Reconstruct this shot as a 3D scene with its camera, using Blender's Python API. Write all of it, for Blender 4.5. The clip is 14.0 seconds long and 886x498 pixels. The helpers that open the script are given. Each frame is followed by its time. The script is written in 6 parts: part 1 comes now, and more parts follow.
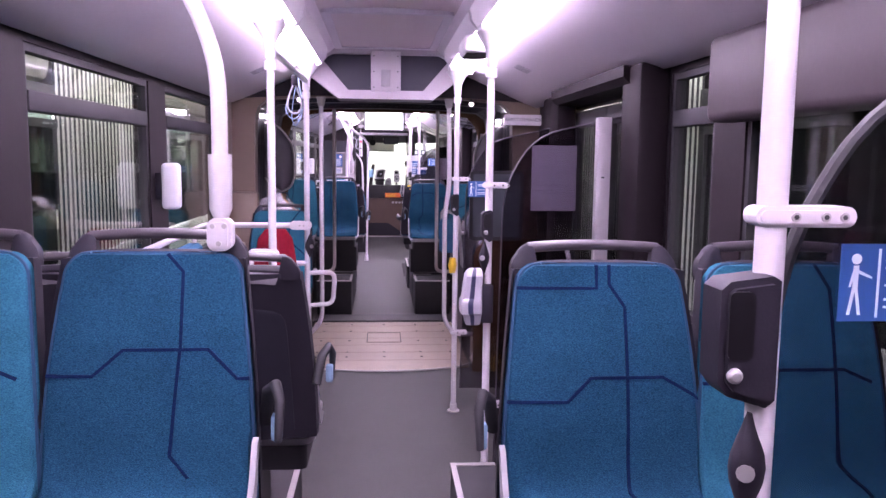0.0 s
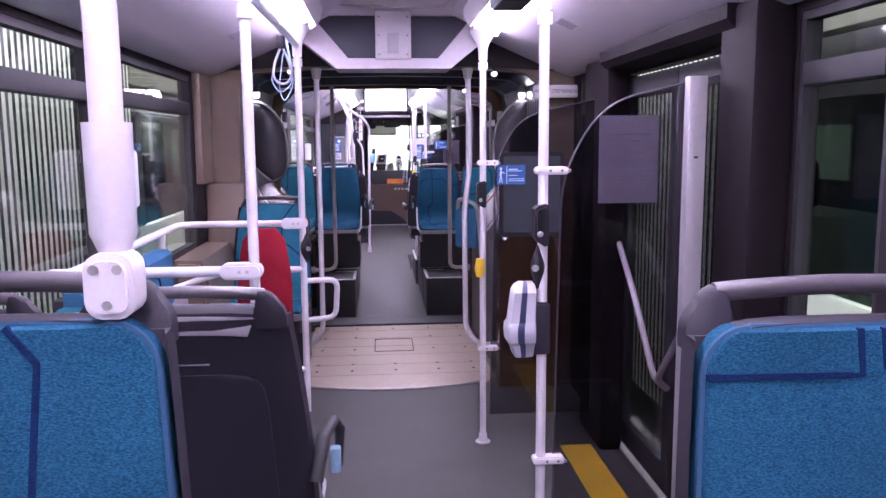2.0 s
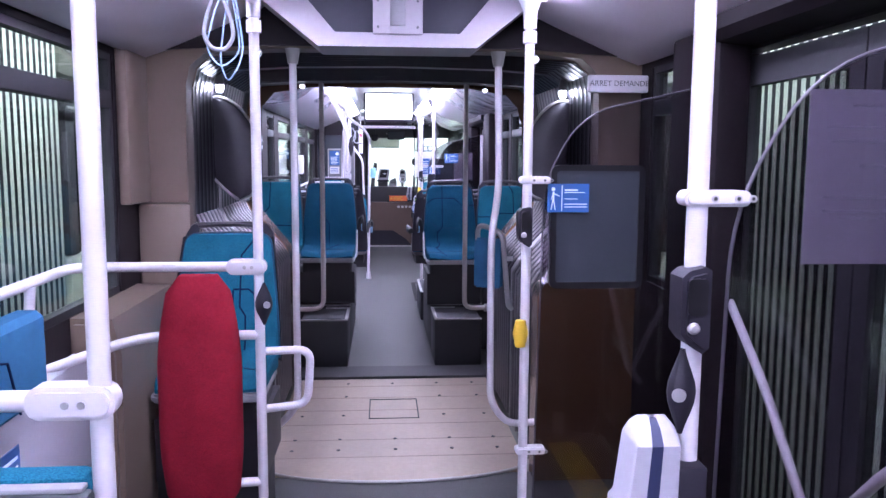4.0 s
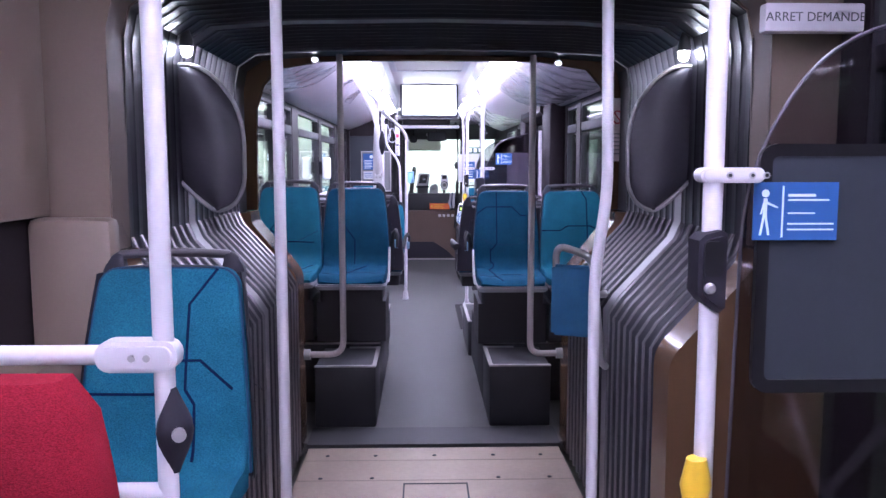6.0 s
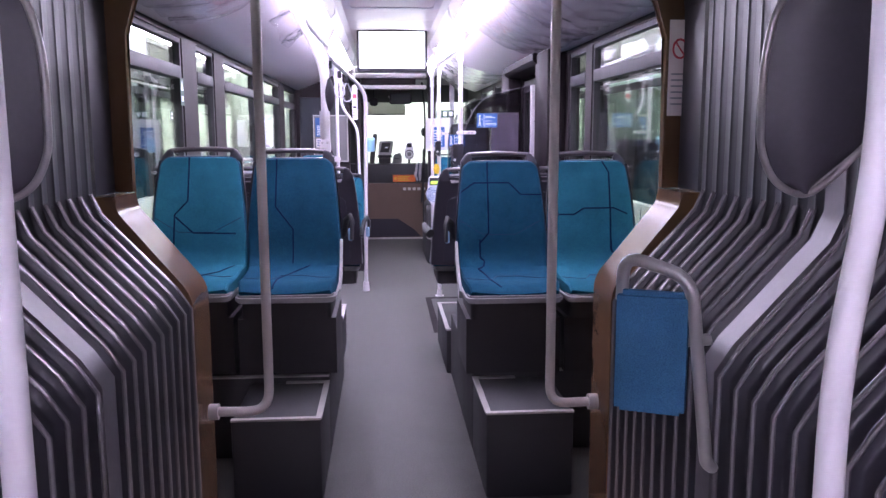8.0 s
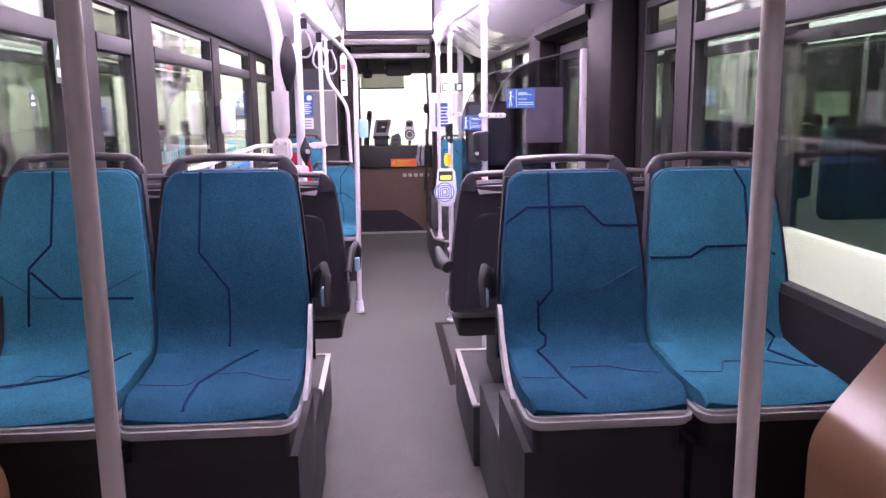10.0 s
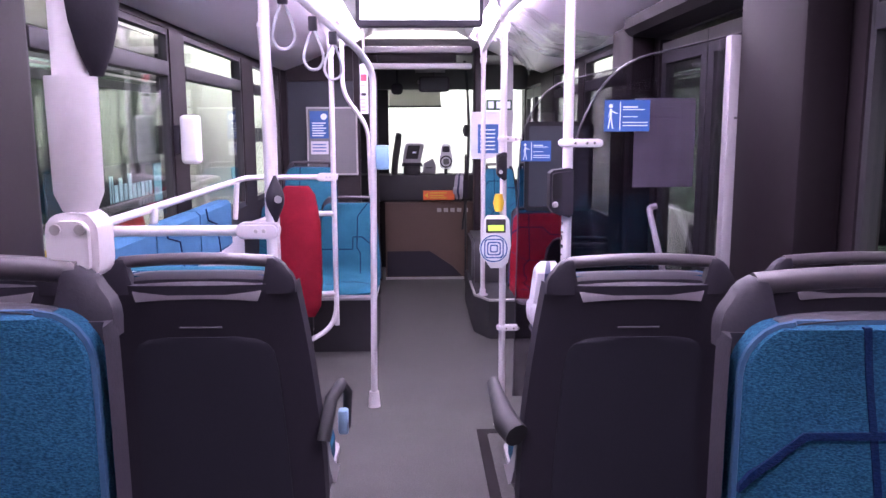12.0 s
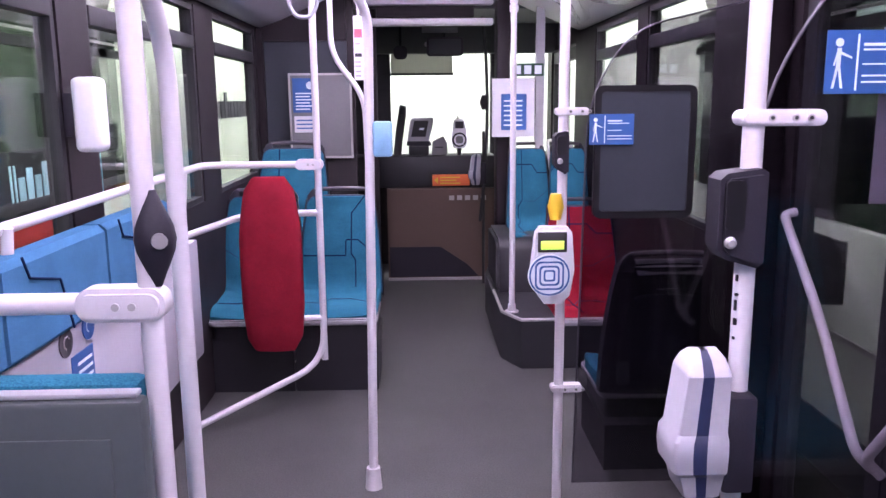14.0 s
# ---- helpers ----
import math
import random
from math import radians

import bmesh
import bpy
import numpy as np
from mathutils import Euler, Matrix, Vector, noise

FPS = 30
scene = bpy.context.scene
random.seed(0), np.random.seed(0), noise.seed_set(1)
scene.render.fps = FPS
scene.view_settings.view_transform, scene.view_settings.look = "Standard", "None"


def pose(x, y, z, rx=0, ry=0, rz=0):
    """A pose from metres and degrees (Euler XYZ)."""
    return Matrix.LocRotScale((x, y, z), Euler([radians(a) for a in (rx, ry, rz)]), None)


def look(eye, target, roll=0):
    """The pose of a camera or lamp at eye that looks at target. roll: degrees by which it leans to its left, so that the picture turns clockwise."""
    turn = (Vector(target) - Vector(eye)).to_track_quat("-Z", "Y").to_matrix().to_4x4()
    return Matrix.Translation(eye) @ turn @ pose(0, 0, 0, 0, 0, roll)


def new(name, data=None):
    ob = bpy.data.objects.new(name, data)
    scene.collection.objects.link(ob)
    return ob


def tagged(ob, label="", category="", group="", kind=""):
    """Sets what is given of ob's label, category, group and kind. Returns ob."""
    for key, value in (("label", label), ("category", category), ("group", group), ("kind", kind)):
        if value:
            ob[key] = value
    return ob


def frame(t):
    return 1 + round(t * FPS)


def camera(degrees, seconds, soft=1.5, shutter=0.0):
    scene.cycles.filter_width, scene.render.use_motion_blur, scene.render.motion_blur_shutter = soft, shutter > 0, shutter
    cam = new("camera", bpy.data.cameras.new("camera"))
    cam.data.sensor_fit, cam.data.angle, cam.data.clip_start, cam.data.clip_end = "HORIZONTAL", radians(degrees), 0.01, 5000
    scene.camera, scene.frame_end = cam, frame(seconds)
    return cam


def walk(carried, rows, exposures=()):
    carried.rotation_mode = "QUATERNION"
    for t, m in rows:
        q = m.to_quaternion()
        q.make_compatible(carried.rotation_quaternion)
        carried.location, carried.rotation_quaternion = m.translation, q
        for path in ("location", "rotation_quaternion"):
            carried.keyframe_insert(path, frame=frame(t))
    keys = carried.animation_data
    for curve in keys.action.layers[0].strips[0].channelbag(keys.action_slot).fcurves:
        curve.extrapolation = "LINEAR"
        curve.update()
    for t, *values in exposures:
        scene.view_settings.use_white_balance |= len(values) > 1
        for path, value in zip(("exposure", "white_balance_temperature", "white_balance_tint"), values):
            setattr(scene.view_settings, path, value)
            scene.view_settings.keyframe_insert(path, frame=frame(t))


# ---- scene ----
cam = camera(58.5, 14.0)
PATH = [
    (0, (-0.033, -0.175, 1.708), (0.124, 1.805, 1.477), 0.7),
    (0.5, (-0.047, -0.135, 1.698), (0.092, 1.84, 1.42), 0.4),
    (1, (-0.025, 0.108, 1.678), (0.048, 2.092, 1.431), -0.5),
    (1.5, (-0.038, 0.409, 1.674), (-0.007, 2.393, 1.424), -0.4),
    (2, (-0.096, 0.754, 1.685), (0.061, 2.729, 1.414), -0.4),
    (2.5, (-0.074, 1.079, 1.678), (0.092, 3.056, 1.424), 0.0),
    (5, (-0.067, 2.848, 1.635), (0.08, 4.831, 1.422), 0.4),
    (5.5, (-0.073, 3.199, 1.624), (0.086, 5.182, 1.425), -0.6),
    (6, (-0.06, 3.593, 1.586), (-0.009, 5.581, 1.372), 0.0),
    (6.5, (-0.08, 3.989, 1.55), (0.011, 5.973, 1.32), 0.3),
    (7, (-0.091, 4.347, 1.534), (0.05, 6.322, 1.252), -0.8),
    (9.5, (-0.037, 6.317, 1.578), (0.114, 8.289, 1.282), 0.9),
    (10, (-0.063, 6.728, 1.606), (0.086, 8.69, 1.246), -0.7),
    (10.5, (-0.025, 7.159, 1.606), (0.038, 9.136, 1.316), -0.2),
    (11, (-0.042, 7.592, 1.59), (0.025, 9.573, 1.322), 1.2),
    (11.5, (-0.046, 7.988, 1.599), (0.037, 9.972, 1.358), -1.1),
    (12, (-0.003, 8.416, 1.597), (0.06, 10.392, 1.292), -0.2),
    (12.5, (-0.022, 8.796, 1.578), (0.069, 10.777, 1.314), -0.8),
    (13, (-0.01, 9.138, 1.583), (0.03, 11.119, 1.317), -1.8),
    (13.5, (-0.007, 9.418, 1.589), (-0.046, 11.388, 1.247), -2.0),
    (14, (-0.055, 9.766, 1.574), (0.001, 11.731, 1.206), -0.5),
]
EXPOSURES = [(0.0, 0.86, 6200, 33), (2.5, 0.90, 5700, 22), (5.0, 1.06, 5200, 12), (7.0, 0.90, 5750, 16), (9.5, 1.26, 6200, 21), (10.5, 1.14, 6700, 33), (11.0, 1.16, 6600, 38), (12.0, 0.84, 6050, 30), (14.0, 0.72, 6050, 23)]
walk(cam, [(t, look(eye, target, roll)) for t, eye, target, roll in PATH], EXPOSURES)

# ---- world and light ----
world = bpy.data.worlds.new("depot_night")
scene.world = world
world.use_nodes = True
world.node_tree.nodes["Background"].inputs[0].default_value = (0.55, 0.62, 0.60, 1)
world.node_tree.nodes["Background"].inputs[1].default_value = 0.10

STRIP_LIGHT = 17.0      # ceiling light strips of the rear car
FRONT_STRIP_LIGHT = 21.0    # ceiling light strips of the front car
HALL_LIGHT = 22.0       # tube lamps of the depot


# ---- materials ----
def nodes_of(name):
    m = bpy.data.materials.new(name)
    m.use_nodes = True
    return m, m.node_tree.nodes, m.node_tree.links, m.node_tree.nodes["Principled BSDF"]


def mat(name, col, rough=0.5, metal=0.0, grain=60.0, vary=0.12, bump=0.1, stain=1.5, stain_amt=0.12, spec=0.5, coat=0.0):
    """A painted, moulded or metal surface: fine grain and large stains in colour and roughness."""
    m, n, l, b = nodes_of(name)
    tc = n.new("ShaderNodeTexCoord")
    fine = n.new("ShaderNodeTexNoise"); fine.inputs["Scale"].default_value = grain; fine.inputs["Detail"].default_value = 4
    big = n.new("ShaderNodeTexNoise"); big.inputs["Scale"].default_value = stain; big.inputs["Detail"].default_value = 5; big.inputs["Roughness"].default_value = 0.65
    l.new(tc.outputs["Object"], fine.inputs["Vector"]); l.new(tc.outputs["Object"], big.inputs["Vector"])
    add = n.new("ShaderNodeMath"); add.operation = "MULTIPLY_ADD"; add.inputs[1].default_value = vary * 2; add.inputs[2].default_value = 1 - vary
    l.new(fine.outputs["Fac"], add.inputs[0])
    add2 = n.new("ShaderNodeMath"); add2.operation = "MULTIPLY_ADD"; add2.inputs[1].default_value = stain_amt * 2; add2.inputs[2].default_value = 1 - stain_amt
    l.new(big.outputs["Fac"], add2.inputs[0])
    mul = n.new("ShaderNodeMath"); mul.operation = "MULTIPLY"
    l.new(add.outputs[0], mul.inputs[0]); l.new(add2.outputs[0], mul.inputs[1])
    mix = n.new("ShaderNodeVectorMath"); mix.operation = "SCALE"
    mix.inputs[0].default_value = col
    l.new(mul.outputs[0], mix.inputs["Scale"])
    l.new(mix.outputs[0], b.inputs["Base Color"])
    ro = n.new("ShaderNodeMath"); ro.operation = "MULTIPLY_ADD"; ro.inputs[1].default_value = 0.25; ro.inputs[2].default_value = rough - 0.12; ro.use_clamp = True
    l.new(big.outputs["Fac"], ro.inputs[0]); l.new(ro.outputs[0], b.inputs["Roughness"])
    b.inputs["Metallic"].default_value = metal
    b.inputs["Specular IOR Level"].default_value = spec
    b.inputs["Coat Weight"].default_value = coat
    if bump:
        bp = n.new("ShaderNodeBump"); bp.inputs["Strength"].default_value = bump; bp.inputs["Distance"].default_value = 0.002
        l.new(fine.outputs["Fac"], bp.inputs["Height"]); l.new(bp.outputs[0], b.inputs["Normal"])
    return m


def glow(name, col, strength):
    m, n, l, b = nodes_of(name)
    b.inputs["Base Color"].default_value = (*col, 1)
    b.inputs["Emission Color"].default_value = (*col, 1)
    b.inputs["Emission Strength"].default_value = strength
    return m


def glass(name, tint=(0.8, 0.85, 0.84), clear=0.8, rough=0.03):
    """Thin window glass: clear, with a mirror on top that grows towards grazing."""
    m, n, l, b = nodes_of(name)
    out = n["Material Output"]
    tr = n.new("ShaderNodeBsdfTransparent"); tr.inputs[0].default_value = (*tint, 1)
    gl = n.new("ShaderNodeBsdfGlossy"); gl.inputs["Roughness"].default_value = rough; gl.inputs[0].default_value = (0.9, 0.9, 0.9, 1)
    lw = n.new("ShaderNodeLayerWeight"); lw.inputs[0].default_value = 0.5
    pw = n.new("ShaderNodeMath"); pw.operation = "POWER"; pw.inputs[1].default_value = 5.0
    fr = n.new("ShaderNodeMath"); fr.operation = "MULTIPLY_ADD"; fr.inputs[1].default_value = 0.90; fr.inputs[2].default_value = 0.035
    l.new(lw.outputs["Facing"], pw.inputs[0]); l.new(pw.outputs[0], fr.inputs[0])
    mx = n.new("ShaderNodeMixShader")
    l.new(fr.outputs[0], mx.inputs[0]); l.new(tr.outputs[0], mx.inputs[1]); l.new(gl.outputs[0], mx.inputs[2])
    l.new(mx.outputs[0], out.inputs["Surface"])
    n.remove(b)
    return m


def fabric(name, col, dark, rough=0.95):
    """Short woven plush: rows of loops with lighter and darker yarns."""
    m, n, l, b = nodes_of(name)
    dark = tuple(0.82 * d_ + 0.16 * c_ for d_, c_ in zip(dark, col))
    tc = n.new("ShaderNodeTexCoord")
    mp = n.new("ShaderNodeMapping"); mp.inputs["Scale"].default_value = (250, 520, 560)
    l.new(tc.outputs["Object"], mp.inputs[0])
    vo = n.new("ShaderNodeTexNoise"); vo.inputs["Scale"].default_value = 1.0; vo.inputs["Detail"].default_value = 2
    l.new(mp.outputs[0], vo.inputs["Vector"])
    big = n.new("ShaderNodeTexNoise"); big.inputs["Scale"].default_value = 9; big.inputs["Detail"].default_value = 5
    l.new(tc.outputs["Object"], big.inputs["Vector"])
    rp = n.new("ShaderNodeValToRGB")
    rp.color_ramp.elements[0].position = 0.34; rp.color_ramp.elements[0].color = (*dark, 1)
    rp.color_ramp.elements[1].position = 0.66; rp.color_ramp.elements[1].color = (*col, 1)
    l.new(vo.outputs["Fac"], rp.inputs[0])
    sc = n.new("ShaderNodeMath"); sc.operation = "MULTIPLY_ADD"; sc.inputs[1].default_value = 0.5; sc.inputs[2].default_value = 0.75
    l.new(big.outputs["Fac"], sc.inputs[0])
    mu = n.new("ShaderNodeVectorMath"); mu.operation = "SCALE"
    l.new(rp.outputs[0], mu.inputs[0]); l.new(sc.outputs[0], mu.inputs["Scale"])
    l.new(mu.outputs[0], b.inputs["Base Color"])
    b.inputs["Roughness"].default_value = rough
    b.inputs["Specular IOR Level"].default_value = 0.08
    bp = n.new("ShaderNodeBump"); bp.inputs["Strength"].default_value = 0.45; bp.inputs["Distance"].default_value = 0.003
    l.new(vo.outputs["Fac"], bp.inputs["Height"]); l.new(bp.outputs[0], b.inputs["Normal"])
    return m


M_WHITE = mat("white_moulding", (0.60, 0.565, 0.61), 0.42, vary=0.05, stain_amt=0.06, bump=0.05)
M_BULK = mat("pale_bulkhead_moulding", (0.40, 0.365, 0.40), 0.45, vary=0.05, stain=3, stain_amt=0.10, bump=0.05)
M_RECESSBLUE = mat("blue_grey_recess", (0.030, 0.030, 0.048), 0.5, vary=0.1, stain_amt=0.2)
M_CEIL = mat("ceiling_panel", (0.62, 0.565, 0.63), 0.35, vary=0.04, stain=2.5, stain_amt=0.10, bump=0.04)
# same panel as M_CEIL, colour darkened for the shade in the front car
M_CEIL_SHADED = mat("shaded_ceiling_panel", (0.46, 0.42, 0.47), 0.35, vary=0.04, stain=2.5, stain_amt=0.10, bump=0.04)
M_CEILMID = mat("ceiling_centre_panel", (0.43, 0.37, 0.40), 0.4, vary=0.05, stain=2.5, stain_amt=0.12, bump=0.04)
M_POLE = mat("white_powder_coat", (0.62, 0.58, 0.62), 0.35, grain=120, vary=0.04, stain_amt=0.06, bump=0.05, coat=0.2)
M_LPOLE = mat("grey_powder_coat", (0.52, 0.47, 0.46), 0.38, vary=0.05)
M_POST = mat("grey_anodised_aluminium", (0.30, 0.28, 0.30), 0.4, metal=0.2, vary=0.06, stain=3)
M_STEEL = mat("grey_satin_steel", (0.40, 0.38, 0.38), 0.32, metal=0.4, vary=0.05)
M_COL = mat("dark_brown_moulding", (0.009, 0.006, 0.008), 0.6, vary=0.15, stain_amt=0.25, spec=0.12)
M_DARK = mat("dark_violet_lining", (0.018, 0.013, 0.016), 0.55, vary=0.12, stain_amt=0.25, spec=0.2)
M_COVER = mat("brown_cover_panel", (0.036, 0.026, 0.031), 0.5, vary=0.1, stain_amt=0.2, spec=0.3)
M_BLACK = mat("black_rubber", (0.022, 0.021, 0.025), 0.6, vary=0.15)
M_BASE = mat("dark_seat_base", (0.015, 0.013, 0.018), 0.5, vary=0.12, stain=3, stain_amt=0.2)
M_RINGM = mat("satin_grey_metal", (0.11, 0.10, 0.112), 0.42, metal=0.3, vary=0.1, spec=0.4)
M_SHELL = mat("dark_grey_seat_plastic", (0.019, 0.016, 0.025), 0.60, grain=220, vary=0.12, bump=0.15, stain=5, stain_amt=0.15, spec=0.32)
M_GRIPM = mat("dark_satin_tube", (0.33, 0.31, 0.33), 0.2, metal=0.6, vary=0.08)
M_GRIP = mat("grey_grip_plastic", (0.060, 0.053, 0.067), 0.38, grain=220, vary=0.08, bump=0.1, stain=5)
M_GRIPBAR = mat("satin_grip_bar", (0.062, 0.054, 0.064), 0.42, grain=160, vary=0.10, bump=0.05, stain=7, stain_amt=0.25, coat=0.2)
M_POCKET = mat("dark_pocket_plastic", (0.020, 0.019, 0.029), 0.6, grain=300, vary=0.15, bump=0.15, stain=5, stain_amt=0.15, spec=0.3)
M_RECESS = mat("grey_recess_plastic", (0.075, 0.066, 0.080), 0.42, grain=220, vary=0.08, stain=5)
M_RIM = mat("light_grey_seat_rim", (0.30, 0.29, 0.31), 0.5, vary=0.08, stain=6, stain_amt=0.15)
M_BROWN = mat("brown_moulded_panel", (0.122, 0.069, 0.039), 0.17, grain=150, vary=0.06, stain=2, stain_amt=0.16, bump=0.0, spec=0.2)
M_DASH = mat("taupe_console_panel", (0.110, 0.074, 0.060), 0.4, grain=150, vary=0.06, stain=2, stain_amt=0.16, bump=0.04, spec=0.3)
M_BEIGE = mat("beige_wall_panel", (0.180, 0.134, 0.106), 0.42, grain=120, vary=0.06, stain=2, stain_amt=0.14)
M_FLOOR = mat("grey_speckled_vinyl", (0.066, 0.065, 0.064), 0.55, grain=150, vary=0.8, bump=0.25, stain=2.6, stain_amt=0.55, spec=0.25)
M_PODIUM = mat("anthracite_podium_vinyl", (0.024, 0.023, 0.028), 0.6, grain=260, vary=0.3, bump=0.2, stain=2, stain_amt=0.2)
M_ALU = mat("worn_aluminium", (0.36, 0.285, 0.215), 0.45, metal=0.25, grain=40, vary=0.12, stain=3, stain_amt=0.3)
M_GROOVE = mat("worn_groove", (0.22, 0.17, 0.14), 0.6)
M_EDGE = mat("aluminium_edge_trim", (0.44, 0.42, 0.41), 0.42, metal=0.6, vary=0.1, stain=5, stain_amt=0.25)
M_BLUE = fabric("blue_plush", (0.019, 0.087, 0.150), (0.005, 0.030, 0.064))
M_TEAL = fabric("teal_plush", (0.034, 0.165, 0.240), (0.011, 0.075, 0.128))
# pale from wear, and from window light on the wall rests, coloured in
M_FADED_LIT = fabric("faded_lit_blue_plush", (0.062, 0.170, 0.305), (0.030, 0.098, 0.195))
M_PIPE = mat("blue_piping", (0.013, 0.055, 0.115), 0.85, grain=300, vary=0.2)
M_NAVY = fabric("navy_woven_line", (0.007, 0.020, 0.068), (0.004, 0.012, 0.045))
M_STITCH = mat("dark_blue_stitching", (0.010, 0.04, 0.10), 0.9, grain=300)
M_RED = fabric("red_plush", (0.27, 0.016, 0.034), (0.15, 0.008, 0.018))
M_BELLOW = mat("bellows_fabric", (0.020, 0.018, 0.026), 0.36, grain=90, vary=0.1, stain=3, stain_amt=0.25, spec=0.4)
M_WEB = mat("smooth_bellows_rubber", (0.070, 0.063, 0.078), 0.38, grain=60, vary=0.1, stain=4, stain_amt=0.25, spec=0.4)
M_STRIP = glow("light_strip_diffuser", (0.97, 0.86, 1.0), STRIP_LIGHT)
M_STRIP_FRONT = glow("front_light_strip_diffuser", (0.97, 0.86, 1.0), FRONT_STRIP_LIGHT)
M_SCREEN = glow("lit_screen", (0.97, 1.0, 0.95), 1.6)
M_SPOT = glow("spot_lamp", (1.0, 0.96, 0.95), 32.0)
M_SPOTLOW = glow("passage_lamp", (1.0, 0.96, 0.95), 11.0)
M_GLASS = glass("window_glass", tint=(0.88, 0.92, 0.90))
M_PANEL_GLASS = glass("tinted_partition_glass", tint=(0.60, 0.58, 0.62))
M_PAPER = mat("white_paper", (0.62, 0.60, 0.64), 0.8, vary=0.03)
M_STICKER = mat("blue_sticker", (0.032, 0.10, 0.30), 0.4, vary=0.04)
M_LOGO = mat("pale_teal_print", (0.45, 0.70, 0.78), 0.5, vary=0.03)
M_STICKW = mat("white_print", (0.75, 0.80, 0.88), 0.5, vary=0.02)
M_PRINT = mat("grey_print", (0.33, 0.31, 0.35), 0.7, vary=0.03)
M_YELLOW = mat("yellow_button", (0.75, 0.48, 0.03), 0.4, vary=0.05)
M_ORANGE = mat("orange_sign", (0.75, 0.16, 0.04), 0.5, vary=0.05)
M_REDGRAPHIC = mat("red_vehicle_film", (0.52, 0.045, 0.035), 0.4, vary=0.06)
M_LCD = glow("green_display", (0.45, 0.75, 0.08), 0.6)
M_READER = mat("grey_white_reader_housing", (0.38, 0.365, 0.41), 0.5, vary=0.06, stain_amt=0.12)
M_WHITE_PLASTIC = mat("white_plastic_housing", (0.72, 0.72, 0.76), 0.4, vary=0.04)
M_GREYPANEL = mat("mid_grey_panel", (0.15, 0.147, 0.155), 0.5, vary=0.06)
M_SEATBACK = mat("green_grey_seat_panel", (0.062, 0.072, 0.074), 0.45, vary=0.06, stain=4, stain_amt=0.15)
M_SLATE = mat("dark_slate_panel", (0.036, 0.040, 0.050), 0.35, vary=0.05, spec=0.35)
M_GLOSSBLACK = mat("gloss_black_frame", (0.009, 0.008, 0.010), 0.35, vary=0.1, spec=0.35)
M_LETTER = mat("dark_grey_letters", (0.10, 0.095, 0.105), 0.6, vary=0.03)
M_NOTE = mat("pink_white_card", (0.82, 0.70, 0.73), 0.6, vary=0.03)
M_NOTERED = mat("red_print", (0.55, 0.06, 0.10), 0.6)
M_CYAN = mat("cyan_print", (0.20, 0.55, 0.65), 0.5)
M_LILAC = mat("pale_grey_wall_panel", (0.42, 0.40, 0.46), 0.5, vary=0.05)
M_BUSWHITE = mat("white_bus_paint", (0.62, 0.65, 0.55), 0.35, vary=0.04, coat=0.3)
M_BUSROOF = mat("dusty_bus_roof", (0.27, 0.265, 0.225), 0.55, grain=18, vary=0.3, bump=0.3, stain=1.2, stain_amt=0.45)
M_CONCRETE = mat("depot_concrete", (0.20, 0.20, 0.19), 0.85, grain=12, vary=0.2, stain=0.4, stain_amt=0.3)
M_CLAD = mat("pale_bellows_cloth", (0.70, 0.71, 0.62), 0.5, metal=0.2, vary=0.06, stain=0.6, stain_amt=0.2)
M_FRONTLAMP = glow("front_lamp", (1.0, 1.0, 0.95), 45.0)
M_PALEGREEN = mat("pale_green_panel", (0.46, 0.54, 0.43), 0.6, vary=0.06, stain=2, stain_amt=0.2)
M_NEIGH = glow("neighbour_strip", (1.0, 0.98, 0.90), 2.6)
M_NGLASS = glass("tinted_bus_glass", tint=(0.40, 0.455, 0.43))
M_HALL = glow("depot_tube", (1.0, 0.99, 0.90), HALL_LIGHT)
def cloth(name, col):
    m, n, l, b = nodes_of(name)
    tr = n.new("ShaderNodeBsdfTranslucent"); tr.inputs[0].default_value = (*col, 1)
    mx = n.new("ShaderNodeMixShader"); mx.inputs[0].default_value = 0.85
    b.inputs["Base Color"].default_value = (*col, 1); b.inputs["Roughness"].default_value = 0.8
    l.new(b.outputs[0], mx.inputs[1]); l.new(tr.outputs[0], mx.inputs[2]); l.new(mx.outputs[0], n["Material Output"].inputs["Surface"])
    return m


M_FASCIA = mat("dark_green_grey_fascia", (0.075, 0.080, 0.078), 0.55, vary=0.08, stain=3, stain_amt=0.2)
M_BLIND = cloth("grey_blind_cloth", (0.50, 0.49, 0.47))
M_ARMBLUE = mat("pale_blue_felt", (0.22, 0.36, 0.50), 0.9, grain=300, vary=0.15)
M_FOIL = glass("clear_plastic_foil", tint=(0.93, 0.93, 0.95), rough=0.12)


# ---- mesh helpers ----
def part(name, bm, material, parent=None, label="", smooth=True, kind=""):
    me = bpy.data.meshes.new(name)
    bmesh.ops.recalc_face_normals(bm, faces=bm.faces)
    bm.to_mesh(me); bm.free()
    if smooth:
        me.polygons.foreach_set("use_smooth", [True] * len(me.polygons))
        me.set_sharp_from_angle(angle=radians(38))
    me.materials.append(material)
    ob = new(name, me)
    if parent is not None:
        ob.parent = parent
    tagged(ob, label=label, kind=kind)
    return ob


def thing(name, label, category, group="", m=None, kind=""):
    ob = new(name)
    ob.empty_display_size = 0.05
    if m is not None:
        ob.matrix_basis = m
    return tagged(ob, label, category, group, kind)


def solo(name, bm, material, label, category="", group="", kind="", m=None, smooth=True):
    ob = part(name, bm, material, None, label, smooth)
    if m is not None:
        ob.matrix_basis = m
    return tagged(ob, label, category, group, kind)


